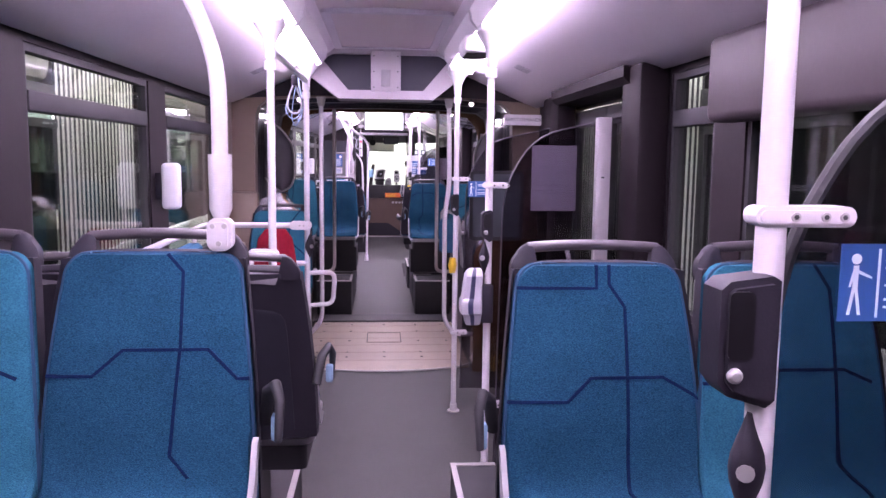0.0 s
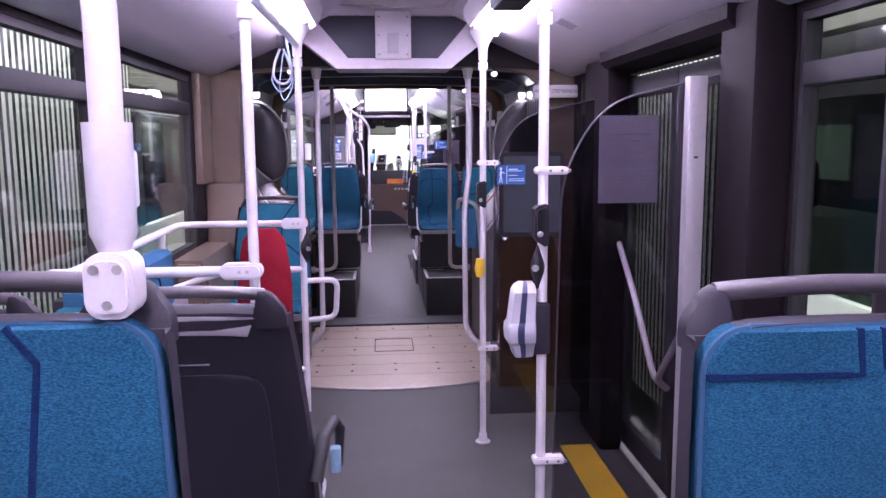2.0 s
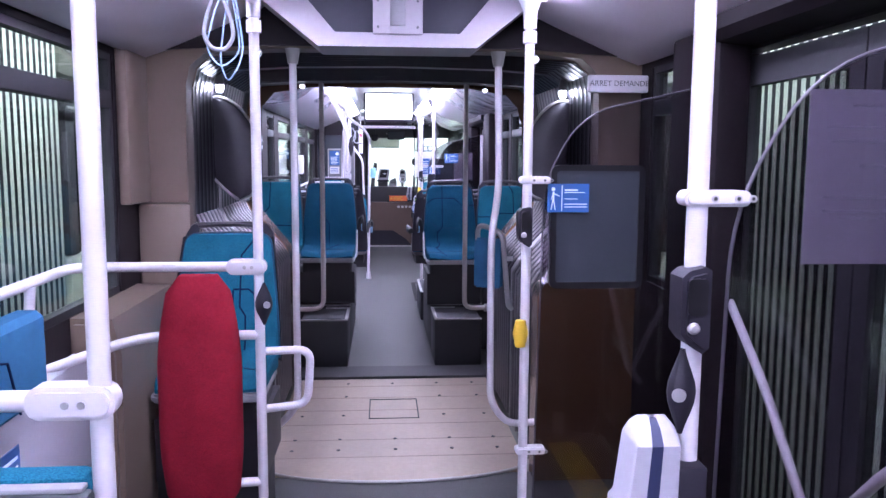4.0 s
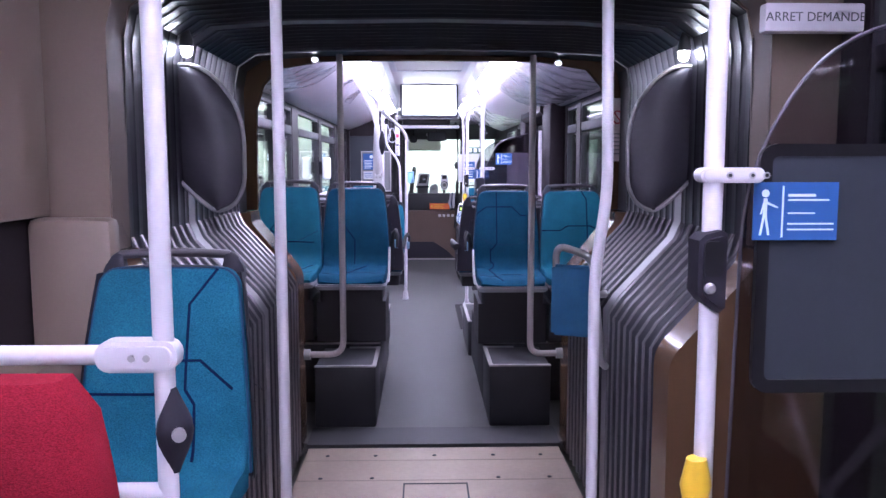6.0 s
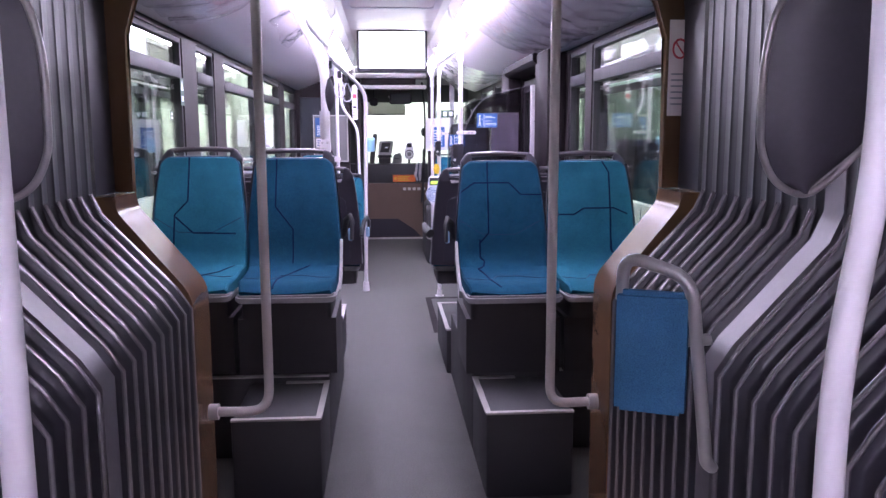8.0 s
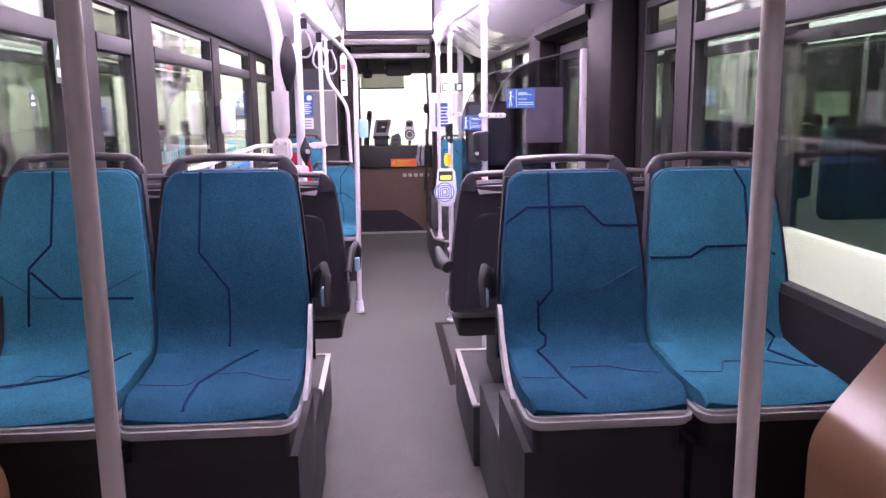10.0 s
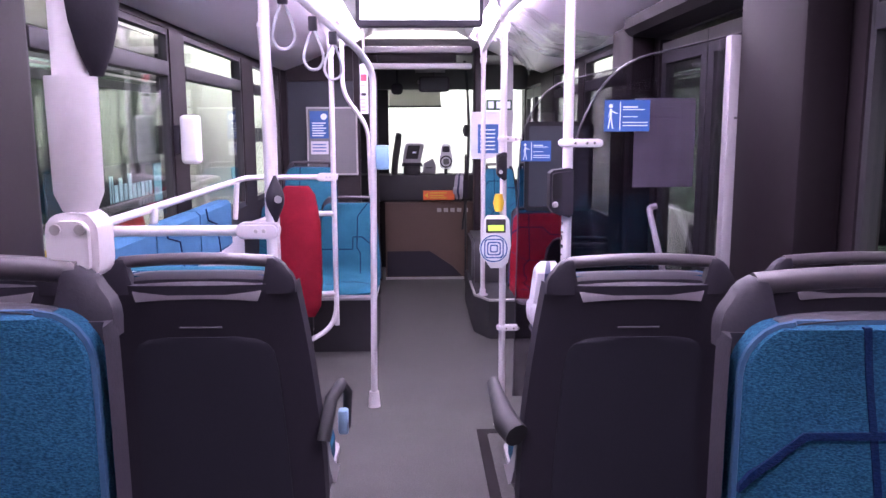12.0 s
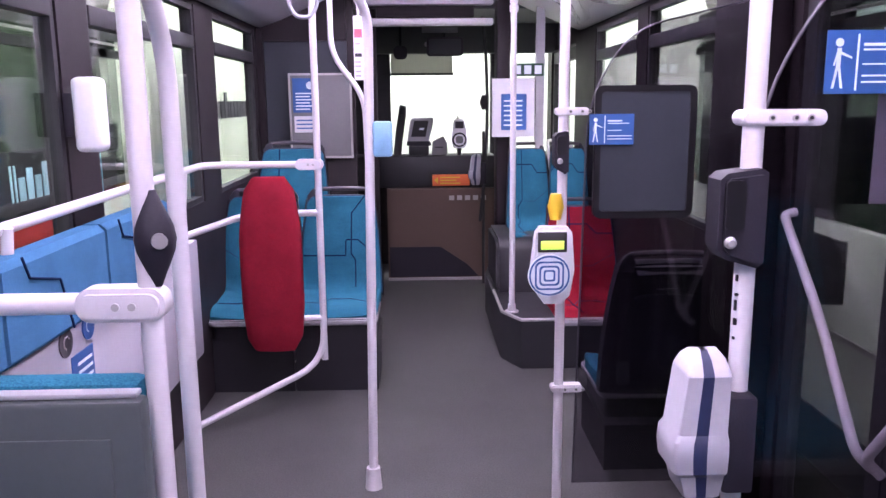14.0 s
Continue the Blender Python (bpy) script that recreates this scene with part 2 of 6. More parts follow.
def box(bm, x0, x1, y0, y1, z0, z1, bevel=0.0, seg=2):
    vs = [bm.verts.new((x, y, z)) for x in (x0, x1) for y in (y0, y1) for z in (z0, z1)]
    fs = [bm.faces.new([vs[i] for i in q]) for q in ((0, 1, 3, 2), (4, 6, 7, 5), (0, 4, 5, 1), (2, 3, 7, 6), (0, 2, 6, 4), (1, 5, 7, 3))]
    if bevel:
        es = list({e for f in fs for e in f.edges})
        bmesh.ops.bevel(bm, geom=es, offset=bevel, segments=seg, affect="EDGES", profile=0.5, clamp_overlap=True)
    return bm


def B(*a, **k):
    return box(bmesh.new(), *a, **k)


def prism(bm, poly, axis, a, b, bevel=0.0):
    """The polygon, given in the two other axes in x, y, z order, drawn out along an axis from a to b."""
    def at(u, v, w):
        return {"x": (w, u, v), "y": (u, w, v), "z": (u, v, w)}[axis]
    lo = [bm.verts.new(at(u, v, a)) for u, v in poly]
    hi = [bm.verts.new(at(u, v, b)) for u, v in poly]
    fs = [bm.faces.new(lo), bm.faces.new(list(reversed(hi)))]
    k = len(poly)
    for i in range(k):
        fs.append(bm.faces.new((lo[i], lo[(i + 1) % k], hi[(i + 1) % k], hi[i])))
    if bevel:
        es = list({e for f in fs[:2] for e in f.edges})
        bmesh.ops.bevel(bm, geom=es, offset=bevel, segments=2, affect="EDGES", clamp_overlap=True)
    return bm


def rrect(x0, x1, y0, y1, r, k=4):
    pts = []
    for cx, cy, a0 in ((x1 - r, y1 - r, 0), (x0 + r, y1 - r, 90), (x0 + r, y0 + r, 180), (x1 - r, y0 + r, 270)):
        for i in range(k + 1):
            a = radians(a0 + 90 * i / k)
            pts.append((cx + r * math.cos(a), cy + r * math.sin(a)))
    return pts


def fillet(pts, r, k=5):
    pts = [Vector(p) for p in pts]
    out = [pts[0]]
    for a, b, c in zip(pts, pts[1:], pts[2:]):
        u, v = (a - b), (c - b)
        d = min(r, u.length * 0.45, v.length * 0.45)
        p, q = b + u.normalized() * d, b + v.normalized() * d
        for i in range(k + 1):
            t = i / k
            out.append(p * (1 - t) ** 2 + b * 2 * t * (1 - t) + q * t * t)
    return out + [pts[-1]]


def tube(bm, pts, r, seg=12, bend=0.0, caps=True, flat=1.0):
    """A tube along a path, its corners rounded by bend."""
    pts = fillet(pts, bend) if bend else [Vector(p) for p in pts]
    rings, side = [], None
    for i, p in enumerate(pts):
        d = (pts[min(i + 1, len(pts) - 1)] - pts[max(i - 1, 0)]).normalized()
        if side is None:
            side = d.orthogonal().normalized()
            if abs(d.z) < 0.9:
                side = d.cross(Vector((0, 0, 1))).normalized()
        side = (side - d * side.dot(d)).normalized()
        up = d.cross(side)
        rad = r[i] if isinstance(r, list) else r
        rings.append([bm.verts.new(p + (side * math.cos(a) + up * math.sin(a) * flat) * rad) for a in (2 * math.pi * j / seg for j in range(seg))])
    for a, b in zip(rings, rings[1:]):
        for j in range(seg):
            bm.faces.new((a[j], a[(j + 1) % seg], b[(j + 1) % seg], b[j]))
    if caps:
        bm.faces.new(list(reversed(rings[0]))); bm.faces.new(rings[-1])
    return bm


def T(*a, **k):
    return tube(bmesh.new(), *a, **k)


def sheet(bm, grid):
    """A surface through rows of points."""
    vs = [[bm.verts.new(p) for p in row] for row in grid]
    for a, b in zip(vs, vs[1:]):
        for j in range(len(a) - 1):
            bm.faces.new((a[j], a[j + 1], b[j + 1], b[j]))
    return vs


def slab(bm, front, back):
    """A closed body between two equal grids of points."""
    f = sheet(bm, front); g = sheet(bm, back)
    def ring(v):
        return v[0] + [r[-1] for r in v[1:-1]] + v[-1][::-1] + [r[0] for r in v[1:-1]][::-1]
    a, b = ring(f), ring(g)
    for i in range(len(a)):
        j = (i + 1) % len(a)
        bm.faces.new((a[i], a[j], b[j], b[i]))
    return bm


def words(name, text, size, material, parent, m, depth=0.0005):
    c = bpy.data.curves.new(name, "FONT")
    c.body, c.size, c.extrude, c.align_x, c.align_y = text, size, depth, "CENTER", "CENTER"
    c.materials.append(material)
    ob = new(name, c)
    ob.parent = parent
    ob.matrix_basis = m
    return ob


# ---- structure: floor, walls, roof ----
YB, YF = -3.2, 17.6         # back and front end
BEL0, BEL1 = 6.14, 7.85     # bellows
HW = 1.20                   # inner half width
OUT = 1.275

floor = thing("floor", "grey speckled vinyl bus floor", "floor", kind="structure")
part("rear_floor", B(-HW, HW, YB, 6.10, -0.06, 0.0), M_FLOOR, floor)
part("front_floor", B(-HW, HW, 7.98, YF, -0.06, 0.0), M_FLOOR, floor)


def wall_side(name, sx, spans, holes, material):
    """A side wall made of butted panels: spans are lengths of wall, holes are (y0, y1, z0, z1) openings."""
    w = thing(name, "dark lined bus side wall with large windows", "wall", kind="structure")
    a, b = sorted((sx * HW, sx * OUT))
    for y0, y1 in spans:
        cuts = sorted(h for h in holes if h[0] >= y0 and h[1] <= y1)
        y = y0
        bm = bmesh.new()
        for h in cuts + [None]:
            end = h[0] if h else y1
            if end - y > 1e-4:
                box(bm, a, b, y, end, 0.0, 2.30)
            if h:
                if h[2] > 0:
                    box(bm, a, b, h[0], h[1], 0.0, h[2])
                box(bm, a, b, h[0], h[1], h[3], 2.30)
                y = h[1]
        part("wall_panel", bm, material, w, smooth=False)
    return w


SILL, HEAD = 1.06, 2.07
LEFT_WIN = [(-2.6, -1.2), (-0.9, 0.55), (0.85, 2.27), (2.57, 3.97), (4.28, 5.62), (8.42, 9.77), (10.11, 10.62), (10.95, 12.40), (12.64, 14.00), (14.37, 15.49)]
RIGHT_WIN = [(0.95, 2.45), (2.70, 3.16), (5.34, 5.84), (8.42, 9.95), (10.10, 10.55), (13.0, 14.2), (14.4, 15.5)]
DOORS = [(3.45, 4.92), (11.15, 12.40), (16.2, 17.35)]
holes_l = [(a, b, SILL, HEAD) for a, b in LEFT_WIN]
holes_r = [(a, b, SILL if a < 8 else 1.0, HEAD) for a, b in RIGHT_WIN] + [(a, b, 0.0, 2.02) for a, b in DOORS]
wall_side("wall_left", -1, [(YB, BEL0), (BEL1, YF)], holes_l, M_DARK)
wall_side("wall_right", 1, [(YB, BEL0), (BEL1, YF)], holes_r, M_DARK)


def window(sx, y0, y1, SILL=SILL):
    w = thing("window", "bus side window with black frame and hopper light", "window", "side windows", kind="structure")
    x = sx * (HW + 0.03)
    f = 0.028
    part("window_frame", box(box(box(box(bmesh.new(), x - 0.022, x + 0.022, y0, y0 + f, SILL, HEAD), x - 0.022, x + 0.022, y1 - f, y1, SILL, HEAD),
                                 x - 0.022, x + 0.022, y0 + f, y1 - f, SILL, SILL + f), x - 0.022, x + 0.022, y0 + f, y1 - f, HEAD - f, HEAD), M_BLACK, w, smooth=False)
    part("transom", B(x - 0.03, x + 0.03, y0 + f, y1 - f, 1.845, 1.915, 0.006), M_BLACK, w)
    for z0, z1 in ((SILL + f, 1.845), (1.915, HEAD - f)):
        p = part("pane", B(x - 0.003, x + 0.003, y0 + f, y1 - f, z0, z1), M_GLASS, w, smooth=False)
        p.visible_shadow = False


for a, b in LEFT_WIN:
    window(-1, a, b)
for a, b in RIGHT_WIN:
    window(1, a, b, SILL if a < 8 else 1.0)

back = solo("wall_rear", B(-OUT, OUT, YB - 0.08, YB, 0, 2.5), M_DARK, "dark rear wall of the bus", "wall", kind="structure", smooth=False)


def roof(y0, y1):
    """Ceiling of one half of the bus: flat centre, sloping light strips, bulged side coves."""
    bm = bmesh.new()
    prof = [(-1.2, 2.30), (-1.2, 2.10), (-1.16, 2.09), (-1.02, 2.14), (-0.80, 2.235), (-0.62, 2.315), (-0.58, 2.35), (-0.40, 2.44), (-0.36, 2.47), (0, 2.485)]
    prof = prof + [(-x, z) for x, z in reversed(prof[:-1])]
    up = [(1.27, 2.30), (1.2, 2.55), (0, 2.6), (-1.2, 2.55), (-1.27, 2.30)]
    prism(bm, prof + up, "y", y0, y1)
    c = solo("ceiling", bm, M_CEIL if y0 < 0 else M_CEIL_SHADED, "pale lilac moulded bus ceiling", "ceiling", kind="structure")
    y = y0
    while y < y1 - 0.1:
        e = min(y + 1.9, y1)
        solo("ceiling_panel", prism(bmesh.new(), [(-0.36, 2.462), (0.0, 2.474), (0.36, 2.462), (0.36, 2.466), (0.0, 2.480), (-0.36, 2.466)], "y", y + 0.004, e - 0.004), M_CEILMID, "greyish pink ceiling centre panel", "ceiling panel", "ceiling panels", "structure")
        y = e
    for sx in (-1, 1):
        y, stop = (8.62, 15.2) if y0 > 0 else (-1.1, 5.42)
        while y < stop - 0.3:
            e = min(y + (2.3 if y0 > 0 else 1.6), stop)
            lamp = thing("ceiling_light", "bright white ceiling light strip", "light", "ceiling light strips")
            poly = [(sx * 0.600, 2.328), (sx * 0.434, 2.410), (sx * 0.432, 2.388), (sx * 0.456, 2.350), (sx * 0.505, 2.320), (sx * 0.560, 2.294), (sx * 0.598, 2.294)]
            part("diffuser", prism(bmesh.new(), poly, "y", y, e), M_STRIP if y0 < 0 else M_STRIP_FRONT, lamp)
            # added lip, keeps the diffuser's light off the ceiling centre
            lip = [(sx * 0.402, 2.438), (sx * 0.430, 2.424), (sx * 0.428, 2.384), (sx * 0.450, 2.346), (sx * 0.440, 2.340), (sx * 0.412, 2.378)]
            part("shade_lip", prism(bmesh.new(), lip, "y", y, e), M_WHITE, lamp)
            for yy in (y - 0.020, e):
                part("end_cap", prism(bmesh.new(), [(sx * 0.612, 2.322), (sx * 0.404, 2.430), (sx * 0.404, 2.385), (sx * 0.440, 2.336), (sx * 0.502, 2.306), (sx * 0.560, 2.280), (sx * 0.606, 2.282)], "y", yy, yy + 0.020, 0.006), M_WHITE, lamp)
            y = e + 0.05
    return c


roof(YB, 5.93)
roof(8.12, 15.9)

# roof over the driver
solo("ceiling", B(-1.2, 1.2, 15.9, YF + 0.3, 2.25, 2.4), M_GREYPANEL, "dark grey ceiling over the driver", "ceiling", kind="structure", smooth=False)

# ---- articulation: turntable plate, bellows, end frames ----
plate = thing("turntable_plate", "worn beige aluminium articulation floor plate with screws", "floor plate", kind="structure")
bm = bmesh.new()
rim = [(0.70, 7.88), (-0.70, 7.88), (-0.70, 6.22)]
rim += [(0.70 * math.sin(a), 6.22 - 0.24 * math.cos(a) + 0.02) for a in (radians(-80 + 160 * i / 16) for i in range(17))] + [(0.70, 6.22)]
prism(bm, rim, "z", -0.05, 0.006)
part("deck", bm, M_ALU, plate, smooth=False)
part("edge_trim", T([(x, y, 0.006) for x, y in rim[2:]], 0.008, 6), M_EDGE, plate)
for i in range(6):
    y = 6.34 + 0.27 * i
    part("groove", B(-0.69, 0.69, y, y + 0.005, 0.005, 0.0070), M_GROOVE, plate, smooth=False)
for x, y, w, d in ((0, 7.18, 0.32, 0.40),):
    bm = bmesh.new()
    for x0, x1, y0, y1 in ((-w / 2, w / 2, y - d / 2, y - d / 2 + 0.008), (-w / 2, w / 2, y + d / 2 - 0.008, y + d / 2), (-w / 2, -w / 2 + 0.008, y - d / 2, y + d / 2), (w / 2 - 0.008, w / 2, y - d / 2, y + d / 2)):
        box(bm, x0, x1, y0, y1, 0.005, 0.009)
    part("hatch_seam", bm, M_BLACK, plate, smooth=False)
screw_me = None
for i, (x, y) in enumerate([(x, y) for y in (6.45, 6.62, 7.05, 7.45, 7.76) for x in (-0.58, -0.32, 0.0, 0.32, 0.58) if abs(x) > 0.1 or y < 6.9 or y > 7.5]):
    if screw_me is None:
        s0 = part("screw", T([(0, 0, 0), (0, 0, 0.003)], 0.011, 10), M_BLACK, plate)
        screw_me = s0.data
        s0.location = (x, y, 0.006)
    else:
        o = new("screw", screw_me); o.parent = plate; o.location = (x, y, 0.006)
solo("threshold", prism(bmesh.new(), [(7.90, 0.02), (8.14, 0.035), (8.16, -0.06), (7.90, -0.06)], "x", -0.712, 0.712), M_BLACK, "black rubber threshold strip", "threshold", kind="structure")

# section of the tunnel, half from the floor over the shelf up to the roof
TUN = [(0.735, 0.0), (0.735, 0.95), (0.78, 1.02), (1.01, 1.27), (1.04, 1.34), (1.04, 1.99), (1.02, 2.085), (0.93, 2.145), (0.60, 2.17), (0.0, 2.18)]


def full_section(grow=0.0):
    pts = []
    half = [Vector((x, z)) for x, z in TUN]
    for i, p in enumerate(half):
        d = (half[min(i + 1, len(half) - 1)] - half[max(i - 1, 0)]).normalized()
        pts.append((p.x + d.y * grow, p.y - d.x * grow) if i < len(half) - 1 else (0.0, p.y + grow))
    return pts + [(-x, z) for x, z in reversed(pts[:-1])]


bellows = thing("bellows", "dark grey pleated articulation bellows", "bellows", kind="structure")
NP = 19
step = (BEL1 - 0.02 - BEL0) / NP
pleat_me = None
inner, outer = full_section(0.0), full_section(0.045)
for i in range(NP):
    if i == NP // 2:
        bm = bmesh.new()
        a, b = full_section(0.002), full_section(0.05)
        slab(bm, [[(x, 0.0, z) for x, z in a], [(x, step * 0.98, z) for x, z in a]], [[(x, 0.0, z) for x, z in b], [(x, step * 0.98, z) for x, z in b]])
        o = part("middle_ring", bm, M_RINGM, bellows)
        o.location = (0, BEL0 + i * step, 0)
        continue
    if pleat_me is None:
        rows = []
        for k, g in ((0.0, 0.55), (0.10, 0.50), (0.36, 0.42), (0.43, 0.30), (0.46, 0.08), (0.48, 0.0), (0.52, 0.0), (0.54, 0.08), (0.57, 0.30), (0.64, 0.42), (0.90, 0.50), (1.0, 0.55)):
            deep, flat_ = full_section(0.055 * g), full_section(0.007 * g + 0.004)
            sec = [b_ if 4 <= min(i_, len(deep) - 1 - i_) < 8 else a_ for i_, (a_, b_) in enumerate(zip(deep, flat_))]
            rows.append([(x, step * k, z) for x, z in sec])
        bm = bmesh.new()
        sheet(bm, rows)
        o = part("pleat", bm, M_BELLOW, bellows)
        pleat_me = o.data
        sec = full_section(-0.003)
        rb = part("ridge_binding", tube(T([(x, step * 0.5, z) for x, z in sec[:5]], 0.0062, 8), [(x, step * 0.5, z) for x, z in sec[-5:]], 0.0062, 8), M_GRIPM, o)
        ridge_me = rb.data
    else:
        o = new("pleat", pleat_me); o.parent = bellows
        rb = new("ridge_binding", ridge_me); rb.parent = o
    o.location = (0, BEL0 + i * step, 0)


def end_frame(name, y0, y1, material, label):
    """The moulded frame at one end of the bellows: fills the wall between the tunnel and the body."""
    f = thing(name, label, "frame", kind="structure")
    rear = y0 < 7
    xi, zi, xo, zo = (0.703, 1.03, 0.968, 1.27) if rear else (0.742, 1.03, 0.985, 1.275)
    for sx in (-1, 1):
        edge = fillet([(sx * xi, -0.02), (sx * xi, zi - 0.05), (sx * (xo - 0.004), zo), (sx * xo, zo + 0.05)], 0.05)
        low = [(edge[0].x, edge[0].y)]
        for p_, q_ in zip(edge, edge[1:]):
            d_ = q_ - p_
            if d_.length > 0.1:     # short steps beside the rounding keep the long faces flat
                low += [(p_.x + d_.x * f_ / d_.length, p_.y + d_.y * f_ / d_.length) for f_ in (0.012, d_.length - 0.012)]
            low.append((q_.x, q_.y))
        low += [(sx * 1.20, zo + 0.05), (sx * 1.20, -0.02)]
        part("lower_panel", prism(bmesh.new(), low, "y", y0, y1, 0.007), material, f)
        xe = 0.992 if rear else 0.985
        top = [(sx * x, z) for x, z in [(xe, zo + 0.054)] + ([(xe, 1.98), (xe - 0.022, 2.07), (0.90, 2.13)] if rear else [(xe, 1.89), (xe - 0.04, 2.02), (0.86, 2.115)]) + [(0.60, 2.15), (0.0, 2.155), (0.0, 2.30), (1.20, 2.30), (1.20, zo + 0.054)]]
        part("upper_panel", prism(bmesh.new(), top, "y", (y1 - 0.15 if rear else y1 - 0.05), y1, 0.006), M_BEIGE if rear else material, f)
        if not rear:
            sl = [(sx * x, z) for x, z in [(1.045, zo + 0.054), (1.045, 1.99), (1.025, 2.09), (0.935, 2.15), (0.60, 2.175), (0.0, 2.185), (0.0, 2.30), (1.20, 2.30), (1.20, zo + 0.054)]]
            part("upper_sleeve", prism(bmesh.new(), sl, "y", y0 + 0.002, y1 - 0.052), M_BELLOW, f, smooth=False)
    return f


end_frame("frame_rear", 5.98, BEL0 - 0.004, M_BROWN, "brown moulded frame at the rear end of the bellows")
end_frame("frame_front", BEL1 + 0.004, 8.10, M_BROWN, "glossy brown moulded frame at the front end of the bellows")

# ceiling bulkhead in front of the bellows, with the dark trapezoid recess
bulk = thing("bulkhead", "white moulded bulkhead with dark recessed panels above the passage", "bulkhead", kind="structure")
bm = bmesh.new()
outl = [(-0.62, 2.34), (-0.34, 2.115), (0.34, 2.115), (0.62, 2.34), (0.40, 2.47), (-0.40, 2.47)]
inn = [(-0.46, 2.40), (-0.27, 2.18), (0.27, 2.18), (0.46, 2.40), (0.38, 2.435), (-0.38, 2.435)]
o1 = [bm.verts.new((x, 5.60, z)) for x, z in outl]; i1 = [bm.verts.new((x, 5.64, z)) for x, z in inn]
o2 = [bm.verts.new((x, 5.90, z)) for x, z in outl]; i2 = [bm.verts.new((x, 5.90, z)) for x, z in inn]
for k in range(6):
    j = (k + 1) % 6
    bm.faces.new((o1[k], o1[j], i1[j], i1[k])); bm.faces.new((o1[k], o1[j], o2[j], o2[k])); bm.faces.new((i1[k], i1[j], i2[j], i2[k]))
part("surround", bm, M_BULK, bulk)
part("recess_panel", prism(bmesh.new(), [(x * 0.995, z) for x, z in inn], "y", 5.70, 5.75), M_RECESSBLUE, bulk, "dark blue-grey recessed panel")
part("centre_cover", B(-0.107, 0.107, 5.615, 5.70, 2.172, 2.452, 0.006), M_BULK, bulk)
part("slot", B(-0.034, 0.034, 5.608, 5.62, 2.205, 2.325, 0.004), M_RIM, bulk)
for x in (-0.085, 0.085):
    for z in (2.20, 2.31, 2.42):
        part("screw", T([(x, 5.616, z), (x, 5.611, z)], 0.006, 8), M_GREYPANEL, bulk)
solo("bulkhead_wall", prism(bmesh.new(), [(-1.2, 2.30), (-1.2, 2.12), (-0.62, 2.155), (0.62, 2.155), (1.2, 2.12), (1.2, 2.30), (0.5, 2.48), (-0.5, 2.48)], "y", 5.905, 5.925), M_DARK, "dark panel above the passage", "wall", kind="structure", smooth=False)


# ---- seats ----
def hw(s):
    """Half width of a seat back at height s, 0 at the cushion and 1 at the top."""
    w = 0.239 - 0.046 * max(s, 0.0) ** 1.8
    if s > 0.91:
        k = min(1.0, (s - 0.91) / 0.09)
        w -= 0.050 * (1 - math.sqrt(max(0.0, 1 - k * k)))
    return w


BACK_H = 0.58
CUSH_H = 0.566      # height of the upholstered part


def back_y(x, s):
    return -0.055 + 0.10 * s - 0.018 * math.sin(math.pi * min(1, s * 1.1)) + 0.10 * (x * x) * 1.5


LINES = {
    0: [[(0.035, 1.0), (0.07, 0.93), (0.07, 0.65), (0.05, 0.22), (0.09, 0.13)], [(-0.235, 0.53), (-0.12, 0.53), (-0.055, 0.63), (0.07, 0.63), (0.13, 0.63), (0.195, 0.515), (0.23, 0.515)]],
    1: [[(0.02, 1.0), (0.02, 0.92), (0.055, 0.83), (0.056, 0.55), (0.055, 0.07)], [(-0.23, 0.455), (-0.085, 0.455), (-0.03, 0.55), (0.056, 0.55), (0.14, 0.55), (0.23, 0.46)], [(-0.20, 0.905), (-0.01, 0.905), (-0.01, 1.0)]],
    2: [[(-0.07, 1.0), (-0.07, 0.36), (-0.115, 0.27), (-0.115, 0.02)], [(-0.215, 0.72), (-0.14, 0.81), (0.04, 0.81), (0.10, 0.705), (0.215, 0.70)]],
    3: [[(-0.085, 1.0), (-0.092, 0.58), (-0.005, 0.38), (-0.005, 0.0)]],
    4: [[(0.065, 1.0), (0.10, 0.90), (0.10, 0.15), (0.14, 0.03)], [(-0.22, 0.52), (-0.09, 0.52), (-0.04, 0.575), (0.12, 0.575), (0.19, 0.52)]],
    5: [[(-0.05, 1.0), (-0.055, 0.62), (-0.12, 0.50), (-0.13, 0.08)], [(-0.115, 0.48), (-0.03, 0.34), (0.18, 0.33)]],
    6: [[(0.14, 1.0), (0.065, 0.83), (0.060, 0.42), (0.085, 0.35), (0.085, 0.0)], [(0.03, 0.56), (0.10, 0.56), (0.19, 0.42)], [(-0.22, 0.40), (0.028, 0.40), (0.030, 0.555)]],
}


# side profile of the seat cushion, from the back down to its front edge
CUSHION = [(-0.040, 0.17), (-0.0475, 0.115), (-0.060, 0.070), (-0.088, 0.035), (-0.14, 0.012), (-0.27, 0.0), (-0.38, 0.002), (-0.44, -0.006), (-0.468, -0.032)]
